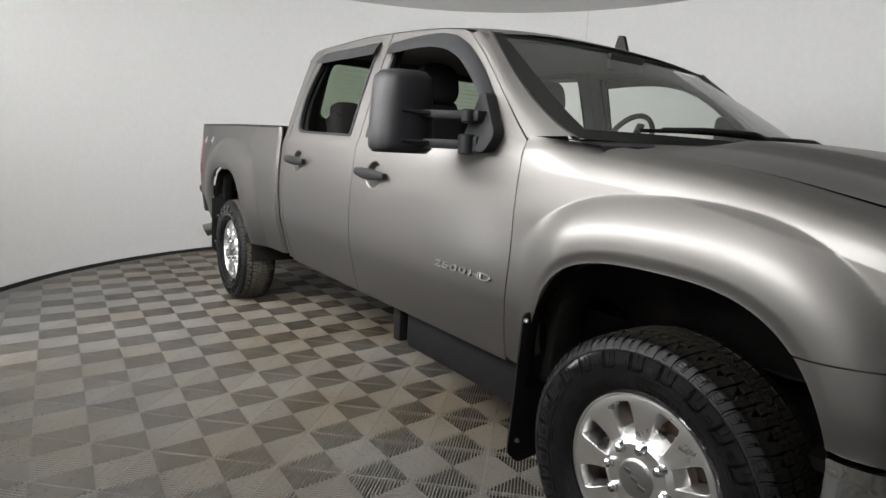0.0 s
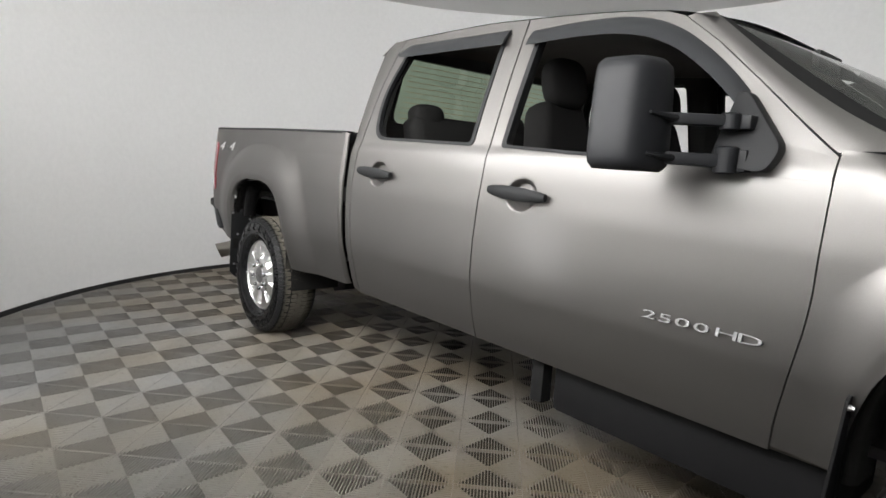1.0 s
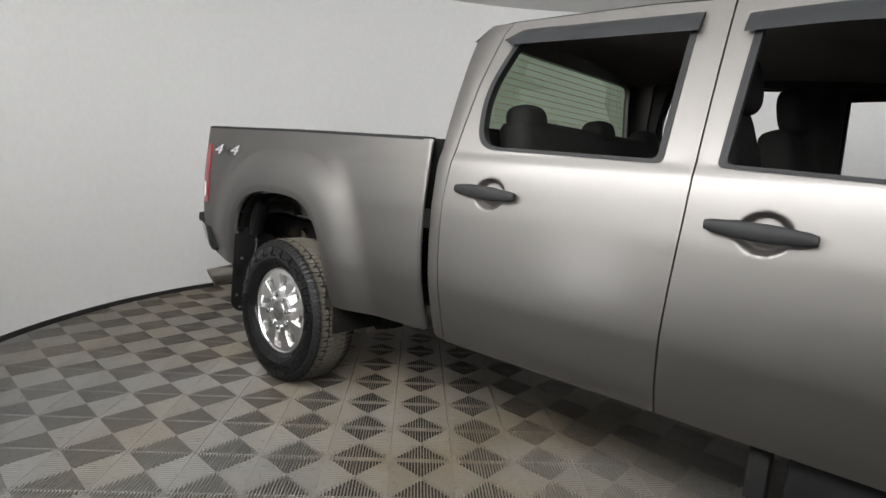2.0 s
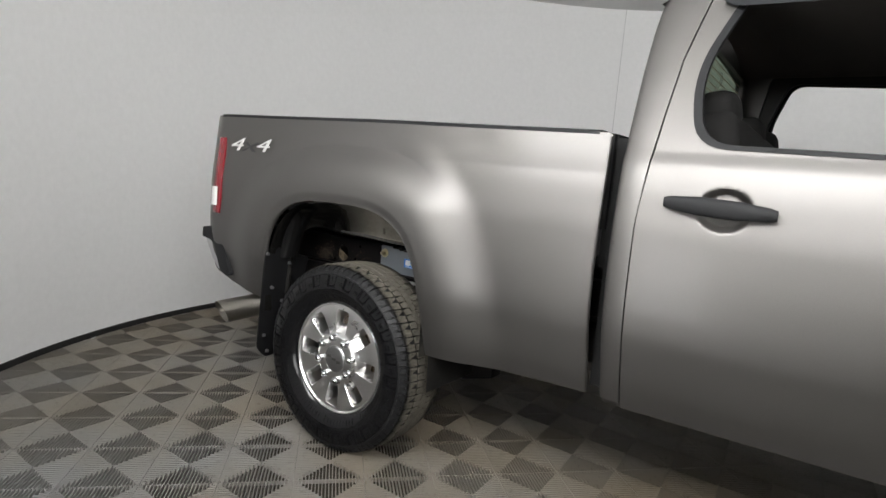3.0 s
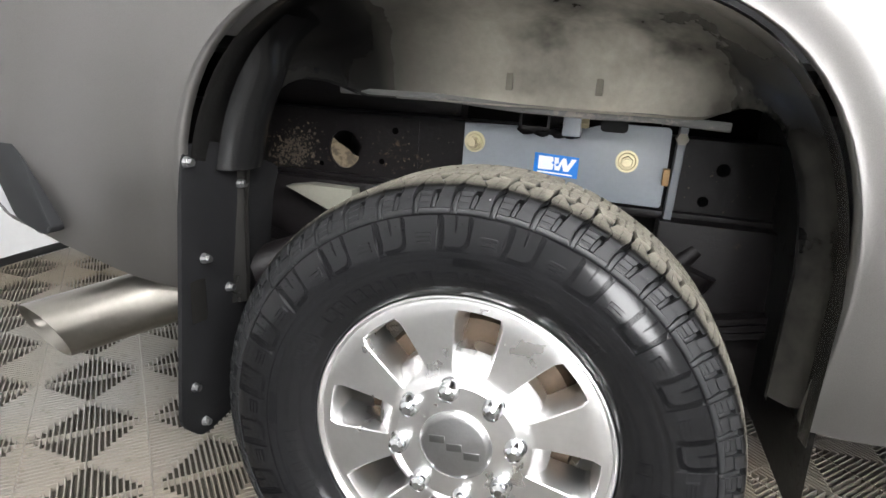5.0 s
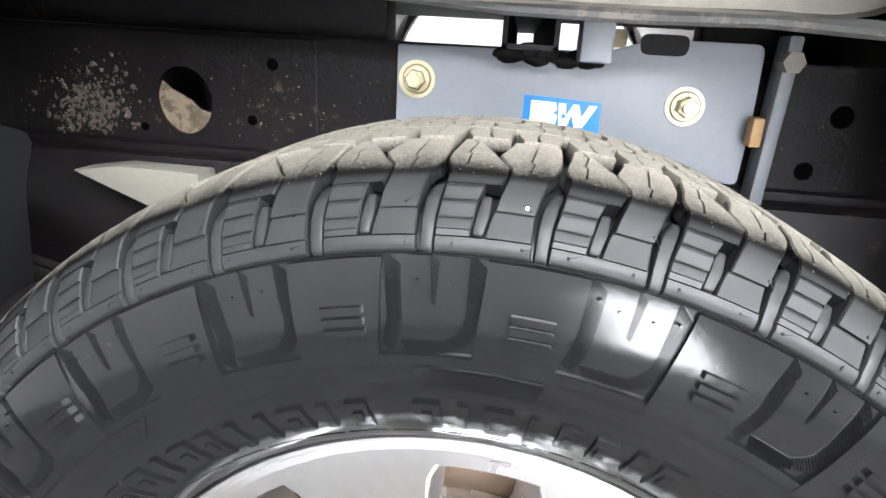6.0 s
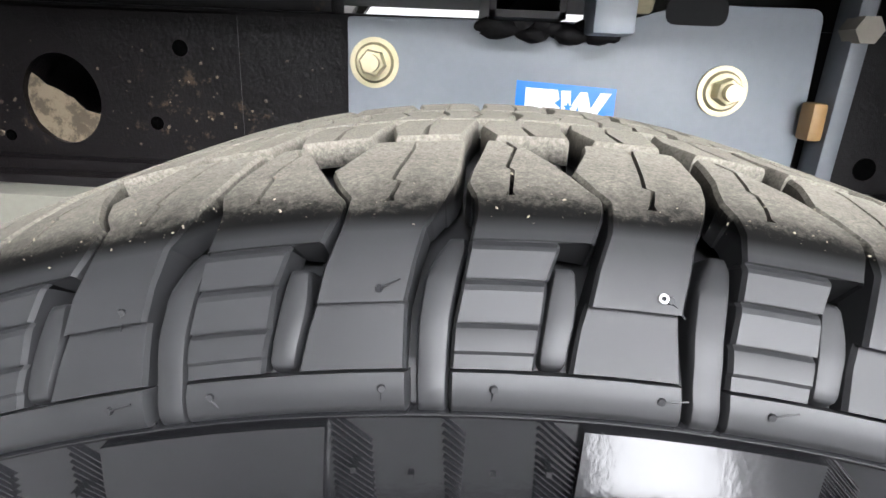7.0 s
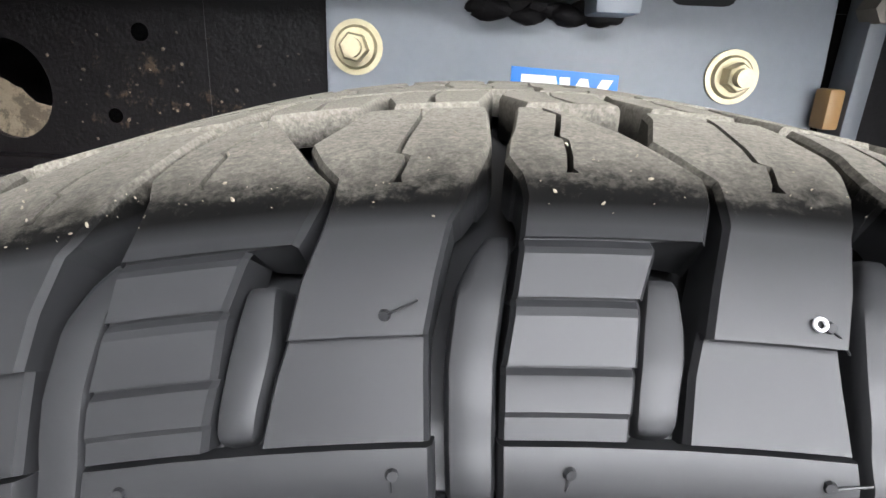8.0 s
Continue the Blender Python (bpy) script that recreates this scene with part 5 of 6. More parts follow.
def make_wheel(at, s):
    """Wheel and tyre at a hub; s is -1 on the right side."""
    m = pose(*at, 0, 0, 0 if s < 0 else 180)
    if not master:
        rim = part("wheel", rim_mesh(), ALLOY, truck, "polished eight-window alloy wheel", 24)
        disc = bmesh.new()
        spin([(0.03, 0.02), (0.17, 0.02), (0.175, 0.01), (0.175, -0.05), (0.10, -0.06), (0.10, -0.10)], 48, bm=disc)
        spin([(0.07, 0.10), (0.075, 0.05), (0.118, 0.04), (0.12, 0.02)], 32, bm=disc)
        part("brake_disc", disc, RUSTDISC, rim, "rusty brake rotor behind the wheel")
        cap = spin([(0.002, 0.1175), (0.046, 0.1170), (0.053, 0.1150), (0.0565, 0.1115), (0.0565, 0.106)], 48)
        part("center_cap", cap, CAP, rim, "round metal centre cap")
        bars = bmesh.new()
        for k in range(3):
            box((0.024, 0.004, 0.012), (-0.026 + 0.026 * k, -0.1165, 0.012 - 0.012 * k), 0.001, bm=bars)
        part("cap_mark", bars, BRIGHT, rim, "plain raised bars on the cap")
        for k in range(8):
            a = radians(-3 + 45 * k)
            c = Vector((0.09 * math.sin(a), 0, 0.09 * math.cos(a)))
            nut = tube([c + Vector((0, -0.098, 0)), c + Vector((0, -0.104, 0))], [0.0185, 0.0170], 20)
            tube([c + Vector((0, -0.104, 0)), c + Vector((0, -0.118, 0)), c + Vector((0, -0.126, 0)), c + Vector((0, -0.130, 0))], [0.0160, 0.0155, 0.0125, 0.007], 12, nut)
            part("lug_nut", nut, CHROME, rim, "", 30)
        body = spin([(fit_r(r), o) for r, o in tyre_body()], 180)
        tongues(body)
        tyre = part("tyre", body, RUBBER, truck, "black all-terrain tyre with dusty tread", 40)
        tagged(part("centre_tread", inner_tread(bmesh.new()), RUBBER, tyre, "", 35), "dusty blocks of the middle tread", kind="stuff")
        wall = spin([(fit_r(r), o) for r, o in ((0.3758, 0.1312), (0.3755, 0.1328), (0.366, 0.1356), (0.350, 0.1381), (0.332, 0.1394), (0.315, 0.1386), (0.298, 0.1358), (0.280, 0.1296), (0.265, 0.1218),
                     (0.254, 0.1141), (0.2465, 0.1081), (0.2425, 0.1036), (0.2425, 0.10))], 180)
        part("sidewall", sidewall_relief(wall), SIDEWALL, tyre, "glossy dressed black sidewall", 40)
        stub = None
        for k in range(TYRE_N):
            for q, (f, r, o) in enumerate(((0.45, 0.4003, 0.1233), (-0.22, 0.3812, 0.1339), (0.38, 0.3812, 0.1339))):
                f += 0.05 * math.sin(7.3 * k + q)
                m_pin = Matrix.Translation(tyre_point(r, o, radians(PITCH * (k + f)))) @ Matrix.Rotation(radians(PITCH * (k + f) + 70 * math.sin(3.1 * k + 2 * q)), 4, "Y")
                if stub is None:
                    stub = part("mould_pin", pin(), RUBBER, tyre, "", 30)
                    stub.matrix_local = m_pin
                else:
                    share("mould_pin", stub, tyre, m_pin)
        a = part("tread_block", lug(BLOCK_A), RUBBER, tyre, "", 14)
        b = part("tread_block", lug(BLOCK_B), RUBBER, tyre, "", 14)
        for k in range(1, TYRE_N):
            turn = Matrix.Rotation(radians(PITCH * k), 4, "Y")
            share("tread_block", a, tyre, turn)
            share("tread_block", b, tyre, turn)
        master["wheel"], master["tyre"] = rim, tyre
        rim.matrix_basis = m @ Matrix.Rotation(radians(-7), 4, "Y")
        tyre.matrix_basis = m
        return
    copy_thing(master["wheel"], m @ Matrix.Rotation(radians(8), 4, "Y"))
    tyre = copy_thing(master["tyre"], m)
    if at[0] > 1:
        # the front tyres are clean
        clean = {}
        tyre = tyre or [o for o in truck.children if o.name.startswith("tyre")][-1]
        tagged(tyre, "clean black all-terrain tyre")
        for ob in [tyre] + list(tyre.children):
            if ob.data.materials[0] == RUBBER:
                if ob.data.name not in clean:
                    clean[ob.data.name] = ob.data.copy()
                    clean[ob.data.name].materials[0] = CLEAN_RUBBER
                ob.data = clean[ob.data.name]


make_wheel((0.0, -Z_OUT, AXLE_Z), -1)
make_wheel((AXLE_F, -Z_OUT, AXLE_Z), -1)
make_wheel((0.0, Z_OUT, AXLE_Z), 1)
make_wheel((AXLE_F, Z_OUT, AXLE_Z), 1)


# one mould mark rubbed white
spot = spin([(0.00105, 0.0), (0.00095, 0.0003), (0.00062, 0.0003), (0.0005, 0.0)], 20)
spot.transform(Matrix.Translation(tyre_point(0.4008, 0.1235, radians(PITCH * 0.424))) @ Matrix.Rotation(radians(-30), 4, "X"))
part("worn_spot", spot, LIGHTRUB, master["tyre"], "mould mark rubbed white")


# crumbs of dry dirt caught along the shoulder of the dusty tyre
random.seed(33)
dirt = bmesh.new()
for k in range(200):
    f, r = random.uniform(-3.2, 3.6), random.gauss(0.4168, 0.0022)
    r = min(max(r, 0.4125), 0.4228)
    o = lerp([(0.4122, 0.1139), (0.4147, 0.1101), (0.4163, 0.1068), (0.4189, 0.1000), (0.4215, 0.0880), (0.4229, 0.0745)], r)
    p = tyre_point(r + 0.0002, o, radians(PITCH * f))
    own = bmesh.new()
    bmesh.ops.create_icosphere(own, subdivisions=1, radius=0.00010 + 0.00030 * random.random() ** 5)
    own.transform(Matrix.Translation(p) @ Matrix.Rotation(random.uniform(0, 6.28), 4, "Y") @ Matrix.Diagonal((1.6, 0.7, 0.8, 1)))
    join(dirt, own)
tagged(part("dirt_specks", dirt, MUD_PALE, master["tyre"]), "pale specks of dry dirt", kind="stuff")


# ---- wheel wells ----
def well(arch, s, name, deep=0.655, low=0.52, drop=0.163, finish=LINER):
    rows = []
    for k in range(49):
        a = math.pi * k / 48
        x = arch.x - (arch.half - 0.004) * math.cos(a)
        z = max(low, arch.z(x) - 0.004) if 0 < k < 48 else low
        cx = x - arch.x
        t = 1 - step(0.30, 0.43, abs(cx))
        sag = max(0.0, z - (arch.top - drop)) * t
        ends = (0.965, 0.93, 0.90, 0.84 + 0.04 * (1 - t), 0.77 + 0.09 * (1 - t), 0.71 + 0.14 * (1 - t), 0.675 + 0.165 * (1 - t), deep + 0.18 * (1 - t), deep + 0.012 + 0.18 * (1 - t))
        outs = (1.0, 1.0, 1.03, 1.03, 1.01, 0.985, 0.965, 0.955, 0.955)
        falls = (0, 0.004, -0.012, -0.010, 0.06 * sag, 0.20 * sag, 0.50 * sag, sag, sag + 0.004)
        rows.append([(arch.x + cx * o, s * y, z - f) for y, o, f in zip(ends, outs, falls)])
    return part(name, grid(rows), finish, truck, "dirty black plastic wheel liner", 60)


liner = well(REAR_ARCH, -1, "wheel_liner")
well(REAR_ARCH, 1, "wheel_liner", drop=0.08)
well(FRONT_ARCH, -1, "wheel_liner", 0.55, 0.50, 0.3, FRONT_LINER)
# a rounded channel down the liner's rear leg
rows = []
for k in range(25):
    z = 0.765 + 0.235 * k / 24
    f = (z - REAR_ARCH.low) / (REAR_ARCH.top - REAR_ARCH.low)
    x0 = REAR_ARCH.x - (REAR_ARCH.half - 0.010) * (1 - f ** REAR_ARCH.power) ** (1 / REAR_ARCH.power)
    d = 0.036 * step(1.0, 0.90, z)
    rows.append([(x0 - 0.004 + d * math.sqrt(max(0.0, 1 - w * w)), -0.855 + 0.052 * w, z) for w in spaced(-1, 1, 14)])
part("liner_channel", grid(rows), LINER_GLOSS, liner, "shiny black rounded channel of the liner", 60)
edge = [(x, -0.652, z) for x, z in ((-0.34, 0.897), (-0.26, 0.896), (-0.15, 0.896), (0.0, 0.886), (0.12, 0.884), (0.22, 0.886), (0.34, 0.880))]
part("liner_edge", tube(edge, 0.008, 10), LINER_LIP, liner, "pale dusty liner edge")
for x in (-0.02, 0.13):
    part("liner_tab", box((0.012, 0.006, 0.03), (x, -0.665, 0.93), 0.002), TAN, liner)

# black sheet added to keep the bright floor out of the dark well
backing_rows = [[(0.446 + 0.02 * (1 - k / 8), y, 0.38 + 0.53 * k / 8) for y in spaced(-0.93, -0.25, 6)] for k in range(9)]
part("splash_shield", grid(backing_rows), FRONT_LINER, liner, "black sheet added ahead of the rear wheel to darken the well")

# ---- mud flaps ----
def flap(x, s, z0, z1, bolts, y0, y1):
    out = round_corners([(y0, z1), (y0, z0 + 0.05), (y0 + 0.05, z0), (y1 - 0.01, z0 + 0.02), (y1, z1 - 0.10), (y1 + 0.02, z1 - 0.06), (y0 + 0.08, z1)], 0.02, 3)
    bm = prism([(s * -y, z) for y, z in out], -0.004, 0.004, "x", 0.0015)
    for v in bm.verts:
        v.co.x += x + 0.03 * (1 - step(z0, z1, v.co.z)) * -1
    ob = part("mud_flap", bm, FLAP, truck, "black rubber mud flap held by bolts", 40)
    for y, z in bolts:
        b = tube([(x + 0.002 - 0.03 * (1 - step(z0, z1, z)), s * -y, z), (x + 0.010 - 0.03 * (1 - step(z0, z1, z)), s * -y, z)], [0.009, 0.0075], 10)
        tube([(x + 0.010 - 0.03 * (1 - step(z0, z1, z)), s * -y, z), (x + 0.016 - 0.03 * (1 - step(z0, z1, z)), s * -y, z)], 0.006, 6, b)
        part("bolt", b, BOLT, ob, "small steel bolt")


flap(-0.435, -1, 0.29, 0.81, [(-0.975, 0.785), (-0.845, 0.765), (-0.845, 0.735), (-0.935, 0.625), (-0.87, 0.555), (-0.955, 0.40), (-0.93, 0.32)], -0.985, -0.74)
flap(3.452, -1, 0.21, 0.76, [(-0.975, 0.735), (-0.95, 0.30)], -0.985, -0.70)

# ---- bed box, tailgate, bumpers ----
bed_floor = box((1.93, 1.36, 0.02), (0.08, 0.08, 0.965))
for x0, x1 in ((-0.885, -0.46), (0.46, 1.045)):
    box((x1 - x0, 0.18, 0.02), ((x0 + x1) / 2, -0.69, 0.965), bm=bed_floor)
part("bed_floor", bed_floor, GAP, truck, "black lined cargo bed floor", 0)
for s in (-1, 1):
    part("bed_wall", box((1.93, 0.02, 0.305), (0.08, s * 0.83, 1.2225)), GAP, truck, "", 0)
    part("wheel_house", box((0.9, 0.20, 0.14), (0.0, s * 0.74, 1.14), 0.04), GAP, truck)
part("bed_front", box((0.02, 1.64, 0.43), (1.040, 0, 1.16)), GAP, truck, "", 0)
gate = prism(round_corners([(-0.78, 0.86), (0.78, 0.86), (0.78, 1.392), (-0.78, 1.392)], 0.03, 4), -0.925, -0.885, "x", 0.008)
tail = part("tailgate", gate, PAINT, truck, "grey metallic tailgate")
part("handle", box((0.016, 0.20, 0.06), (-0.931, 0, 1.27), 0.006), PLASTIC, tail, "black tailgate handle")
prof = [(-0.84, 0.815), (-0.928, 0.806), (-0.930, 0.79), (-0.872, 0.70), (-0.822, 0.655), (-0.79, 0.646), (-0.765, 0.655), (-0.79, 0.72)]
rows = []
for k in range(33):
    v = -1 + 2 * k / 32
    bow = 0.13 * (1 - abs(v) ** 4)
    rows.append([(x - bow, 0.952 * v, z) for x, z in prof])
bm = grid(rows, closed=True)
bmesh.ops.holes_fill(bm, edges=bm.edges)
bumper = part("rear_bumper", bm, CHROME, truck, "chrome rear bumper", 40)
for s in (-1, 1):
    bm = bmesh.new()
    outl = round_corners([(-0.942, 0.850), (-0.850, 0.866), (-0.795, 0.842), (-0.765, 0.770), (-0.712, 0.640), (-0.738, 0.630), (-0.792, 0.655), (-0.852, 0.786), (-0.942, 0.802)], [0.010, 0.02, 0.03, 0.03, 0.012, 0.010, 0.012, 0.03, 0.008], 4)
    prism(outl, s * 0.90, s * 0.968, "y", 0.006, bm=bm)
    part("end_pad", bm, PLASTIC, bumper, "black plastic bumper end pad", 30)
step_pad = [[(x - 0.13 * (1 - abs(v) ** 4), 0.90 * v, z) for x, z in ((-0.84, 0.850), (-0.942, 0.848), (-0.942, 0.804), (-0.86, 0.81))] for v in spaced(-1, 1, 20)]
part("step_pad", grid(step_pad, closed=True), PLASTIC, bumper, "black plastic bumper step")

front = []
for zz, xx, yy in ((0.915, 4.78, 0.93), (0.90, 4.80, 0.945), (0.80, 4.82, 0.952), (0.735, 4.815, 0.95), (0.725, 4.80, 0.94)):
    front.append([(xx - 0.24 * abs(v) ** 5 - 0.05 * v * v, 0.93 * yy * math.copysign(abs(v) ** 0.8, v), zz) for v in spaced(-1, 1, 40)])
part("front_fascia", grid(front), PAINT, truck, "grey painted upper bumper", 40)
front = []
for zz, xx, yy in ((0.723, 4.85, 0.945), (0.715, 4.87, 0.965), (0.62, 4.885, 0.972), (0.50, 4.85, 0.955), (0.47, 4.80, 0.93)):
    front.append([(xx - 0.27 * abs(v) ** 5 - 0.05 * v * v, 0.93 * yy * math.copysign(abs(v) ** 0.8, v), zz) for v in spaced(-1, 1, 40)])
part("front_bumper", grid(front), CHROME, truck, "chrome front bumper", 40)
grille = box((0.05, 1.05, 0.24), (4.79, 0, 1.04), 0.02)
gr = part("grille", grille, CHROME, truck, "chrome framed front grille")
for k in range(3):
    part("grille_bar", box((0.03, 0.96, 0.03), (4.815, 0, 0.98 + 0.06 * k), 0.006), GAP, gr)
for s in (-1, 1):
    lamp = box((0.12, 0.26, 0.22), (4.70, s * 0.70, 1.05), 0.03)
    part("headlight", lamp, REVERSE, truck, "clear headlamp")

# ---- frame, hitch plate and underbody ----
RAIL_Y, HOLE = -0.540, (-0.386, 0.770)
hole = [(HOLE[0] + 0.036 * math.cos(2 * math.pi * k / 28), HOLE[1] + 0.040 * math.sin(2 * math.pi * k / 28)) for k in range(28)]
seg = ring([(-0.62, 0.716), (-0.22, 0.716), (-0.22, 0.850), (-0.62, 0.850)], hole, HOLE, lambda x, z, d: (x, RAIL_Y + d, z), 10, 80, 0.03)
rail_ob = part("frame_rail", seg, FRAME_BLACK, truck, "black coated steel frame rail crusted with mud", 30)
for x0, x1 in ((-1.05, -0.6202), (-0.2198, 3.95)):
    bm = bmesh.new()
    box((x1 - x0, 0.02, 0.134), ((x0 + x1) / 2, RAIL_Y + 0.010, 0.783), bm=bm)
    part("rail_web", bm, FRAME_BLACK, rail_ob, "", 30)
bm = bmesh.new()
box((5.0, 0.075, 0.008), (1.45, RAIL_Y + 0.0375, 0.8480), 0.003, bm=bm)
box((5.0, 0.085, 0.016), (1.45, RAIL_Y + 0.026, 0.710), 0.004, bm=bm)
part("rail_flange", bm, FRAME_BLACK, rail_ob, "", 30)
tube_in = spin([(0.045, 0.0), (0.045, -0.10), (0.001, -0.10)], 24)
tube_in.transform(Matrix.Translation((HOLE[0], RAIL_Y + 0.03, HOLE[1])))
part("hole_back", tube_in, FRAME_BLACK, rail_ob)
mud = bmesh.new()
for j in range(15):
    for i in range(15):
        u, v = -0.040 + 0.080 * i / 14, -0.044 + 0.080 * j / 14
        top = 0.002 - 0.62 * u + 0.004 * noise.noise(Vector((u * 90, 1, 0)))
        v = min(v, top)
        swell = 0.004 * noise.noise(Vector((u * 40, v * 40, 4))) + 0.0016 * noise.noise(Vector((u * 260, v * 260, 7)))
        mud.verts.new((HOLE[0] + u, RAIL_Y + 0.007 + swell + 0.06 * max(0.0, v - top + 0.02), HOLE[1] + v))
mud.verts.ensure_lookup_table()
for j in range(14):
    for i in range(14):
        q = 15 * j + i
        mud.faces.new((mud.verts[q], mud.verts[q + 1], mud.verts[q + 16], mud.verts[q + 15]))
part("mud", mud, CAKED, rail_ob, "dried pale mud inside the frame hole")
random.seed(5)
crumbs = bmesh.new()
for k in range(780):
    thick = k < 620
    x = -0.500 + random.gauss(0, 0.030) - 0.02 * random.random() if thick else random.uniform(-0.62, 0.42)
    z = 0.760 + random.gauss(0, 0.022) + 0.3 * (x + 0.50) * random.random() if thick else random.uniform(0.722, 0.82)
    if not 0.72 < z < 0.845 or math.hypot(x - HOLE[0], z - HOLE[1]) < 0.042 or -0.125 < x < 0.285:
        continue
    r = (0.0007 + 0.0028 * random.random() ** 3) if thick else random.uniform(0.0005, 0.0016)
    own = bmesh.new()
    bmesh.ops.create_icosphere(own, subdivisions=1, radius=r)
    for v in own.verts:
        v.co *= 1 + 0.9 * noise.noise(v.co * 300 + Vector((k, 3, 0)))
    own.transform(Matrix.Translation((x, RAIL_Y - 0.0002, z)) @ Matrix.Rotation(random.uniform(0, 6.28), 4, "Y") @ Matrix.Diagonal((random.uniform(0.8, 1.7), 0.45, 1, 1)))
    join(crumbs, own)
tagged(part("mud_crust", crumbs, MUD, rail_ob), "crumbs of dried mud", kind="stuff")
# near-black discs on the web, painting the shade of holes that aren't cut
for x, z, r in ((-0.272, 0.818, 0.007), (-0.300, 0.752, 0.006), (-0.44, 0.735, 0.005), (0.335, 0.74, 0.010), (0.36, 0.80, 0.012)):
    part("rail_hole", tube([(x, RAIL_Y - 0.0006, z), (x, RAIL_Y + 0.01, z)], r, 18), HOLE_BLACK, rail_ob)

plate = prism(round_corners([(-0.121, 0.728), (0.262, 0.722), (0.264, 0.800), (0.262, 0.868), (0.15, 0.868), (0.10, 0.851), (-0.121, 0.849)], [0.006, 0.006, 0.02, 0.01, 0.02, 0.02, 0.004], 4), -0.556, -0.546, "y", 0.0015)
plate_ob = part("hitch_plate", plate, PLATE, truck, "grey painted steel hitch bracket plate", 30)


def flange_bolt(x, z, tilt):
    b = tube([(x, -0.556, z), (x, -0.5590, z)], 0.0205, 28)
    tube([(x, -0.5590, z), (x, -0.562, z)], [0.0165, 0.0145], 24, b)
    hexa = tube([(0, 0, 0), (0, -0.010, 0), (0, -0.012, 0)], [0.0112, 0.0112, 0.0098], 6)
    hexa.transform(Matrix.Translation((x, -0.562, z)) @ Matrix.Rotation(radians(tilt), 4, "Y"))
    join(b, hexa)
    tube([(x, -0.575, z), (x, -0.583, z)], 0.007, 14, b)
    part("bolt", b, ZINC, plate_ob, "yellow zinc plated bolt with washer", 30)


flange_bolt(-0.098, 0.813, 10)
flange_bolt(0.192, 0.802, 35)
# near-black piece laid on the uncut plate, painting a slot's shade
slot = prism(round_corners([(0.137, 0.852), (0.186, 0.852), (0.186, 0.873), (0.137, 0.873)], 0.010, 4), -0.5575, -0.552, "y")
part("slot", slot, GAP, plate_ob)
sticker = prism([(0.022, 0.764), (0.106, 0.760), (0.106, 0.800), (0.022, 0.804)], -0.5566, -0.556, "y")
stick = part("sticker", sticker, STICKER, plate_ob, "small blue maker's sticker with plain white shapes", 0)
for pts in ([(0.030, 0.773), (0.043, 0.7725), (0.058, 0.773), (0.060, 0.783), (0.055, 0.7865), (0.059, 0.790), (0.057, 0.7975), (0.030, 0.7985)],
            [(0.062, 0.773), (0.071, 0.7725), (0.075, 0.785), (0.079, 0.7722), (0.088, 0.772), (0.102, 0.796), (0.093, 0.7962), (0.086, 0.783), (0.082, 0.7963), (0.076, 0.7965), (0.069, 0.784), (0.068, 0.797), (0.060, 0.797)],
            [(0.030, 0.7665), (0.096, 0.7637), (0.096, 0.7667), (0.030, 0.7695)]):
    part("sticker_shape", prism(pts, -0.5570, -0.5566, "y"), INK, stick, "", 0)
star = [(0.0665 + (0.0045 if k % 2 == 0 else 0.002) * math.sin(math.pi * k / 5), 0.7835 + (0.0045 if k % 2 == 0 else 0.002) * math.cos(math.pi * k / 5)) for k in range(10)]
part("sticker_shape", prism(star, -0.5574, -0.5570, "y"), STICKER, stick, "", 0)
# square cross tube above the plate, with the tab beside it
tub = bmesh.new()
for w, h, px, pz in ((0.056, 0.005, 0.0, 0.0255), (0.056, 0.005, 0.0, -0.0255), (0.005, 0.056, 0.0255, 0.0), (0.005, 0.056, -0.0255, 0.0)):
    box((w, 1.22, h), (0.022 + px, 0.0, 0.878 + pz), bm=tub)
part("cross_tube", tub, FRAME_BLACK, truck, "open square steel hitch cross tube", 0)
tab = box((0.032, 0.05, 0.050), (0.088, -0.575, 0.866), 0.004)
tab_ob = part("bracket_tab", tab, PLATE, truck, "grey steel bracket tab", 30)
part("bolt", tube([(0.104, -0.585, 0.866), (0.115, -0.585, 0.866), (0.117, -0.585, 0.866)], [0.010, 0.010, 0.008], 6), ZINC, tab_ob, "yellow zinc bolt", 30)
drip = bmesh.new()
for k in range(14):
    own = bmesh.new()
    bmesh.ops.create_icosphere(own, subdivisions=2, radius=random.uniform(0.006, 0.012))
    for v in own.verts:
        v.co *= 1 + 0.5 * noise.noise(v.co * 80 + Vector((k, 9, 0)))
    own.transform(Matrix.Translation((-0.010 + 0.008 * k, -0.560, 0.846 + random.uniform(-0.006, 0.004))) @ Matrix.Diagonal((1.3, 0.4, 0.7, 1)))
    join(drip, own)
tagged(part("undercoating", drip, FRAME_BLACK, truck), "lumps of black undercoating", kind="stuff")
strap_ob = part("strap_bracket", box((0.014, 0.03, 0.19), (0.277, -0.568, 0.782), 0.003, Matrix.Rotation(radians(1.5), 4, "Y")), STRAP, truck, "thin grey steel strap bracket", 30)
part("plug", box((0.012, 0.02, 0.030), (0.262, -0.572, 0.782), 0.003), BRASS, strap_ob, "brown plastic plug", 30)
part("bolt", tube([(0.278, -0.57, 0.852), (0.278, -0.592, 0.852)], 0.011, 6), TAN, strap_ob, "dirty bolt", 30)
part("bed_sill", box((0.86, 0.06, 0.115), (-0.585, -0.43, 0.905), 0.004), FRAME_BLACK, truck, "black steel bed sill above the frame rail", 30)
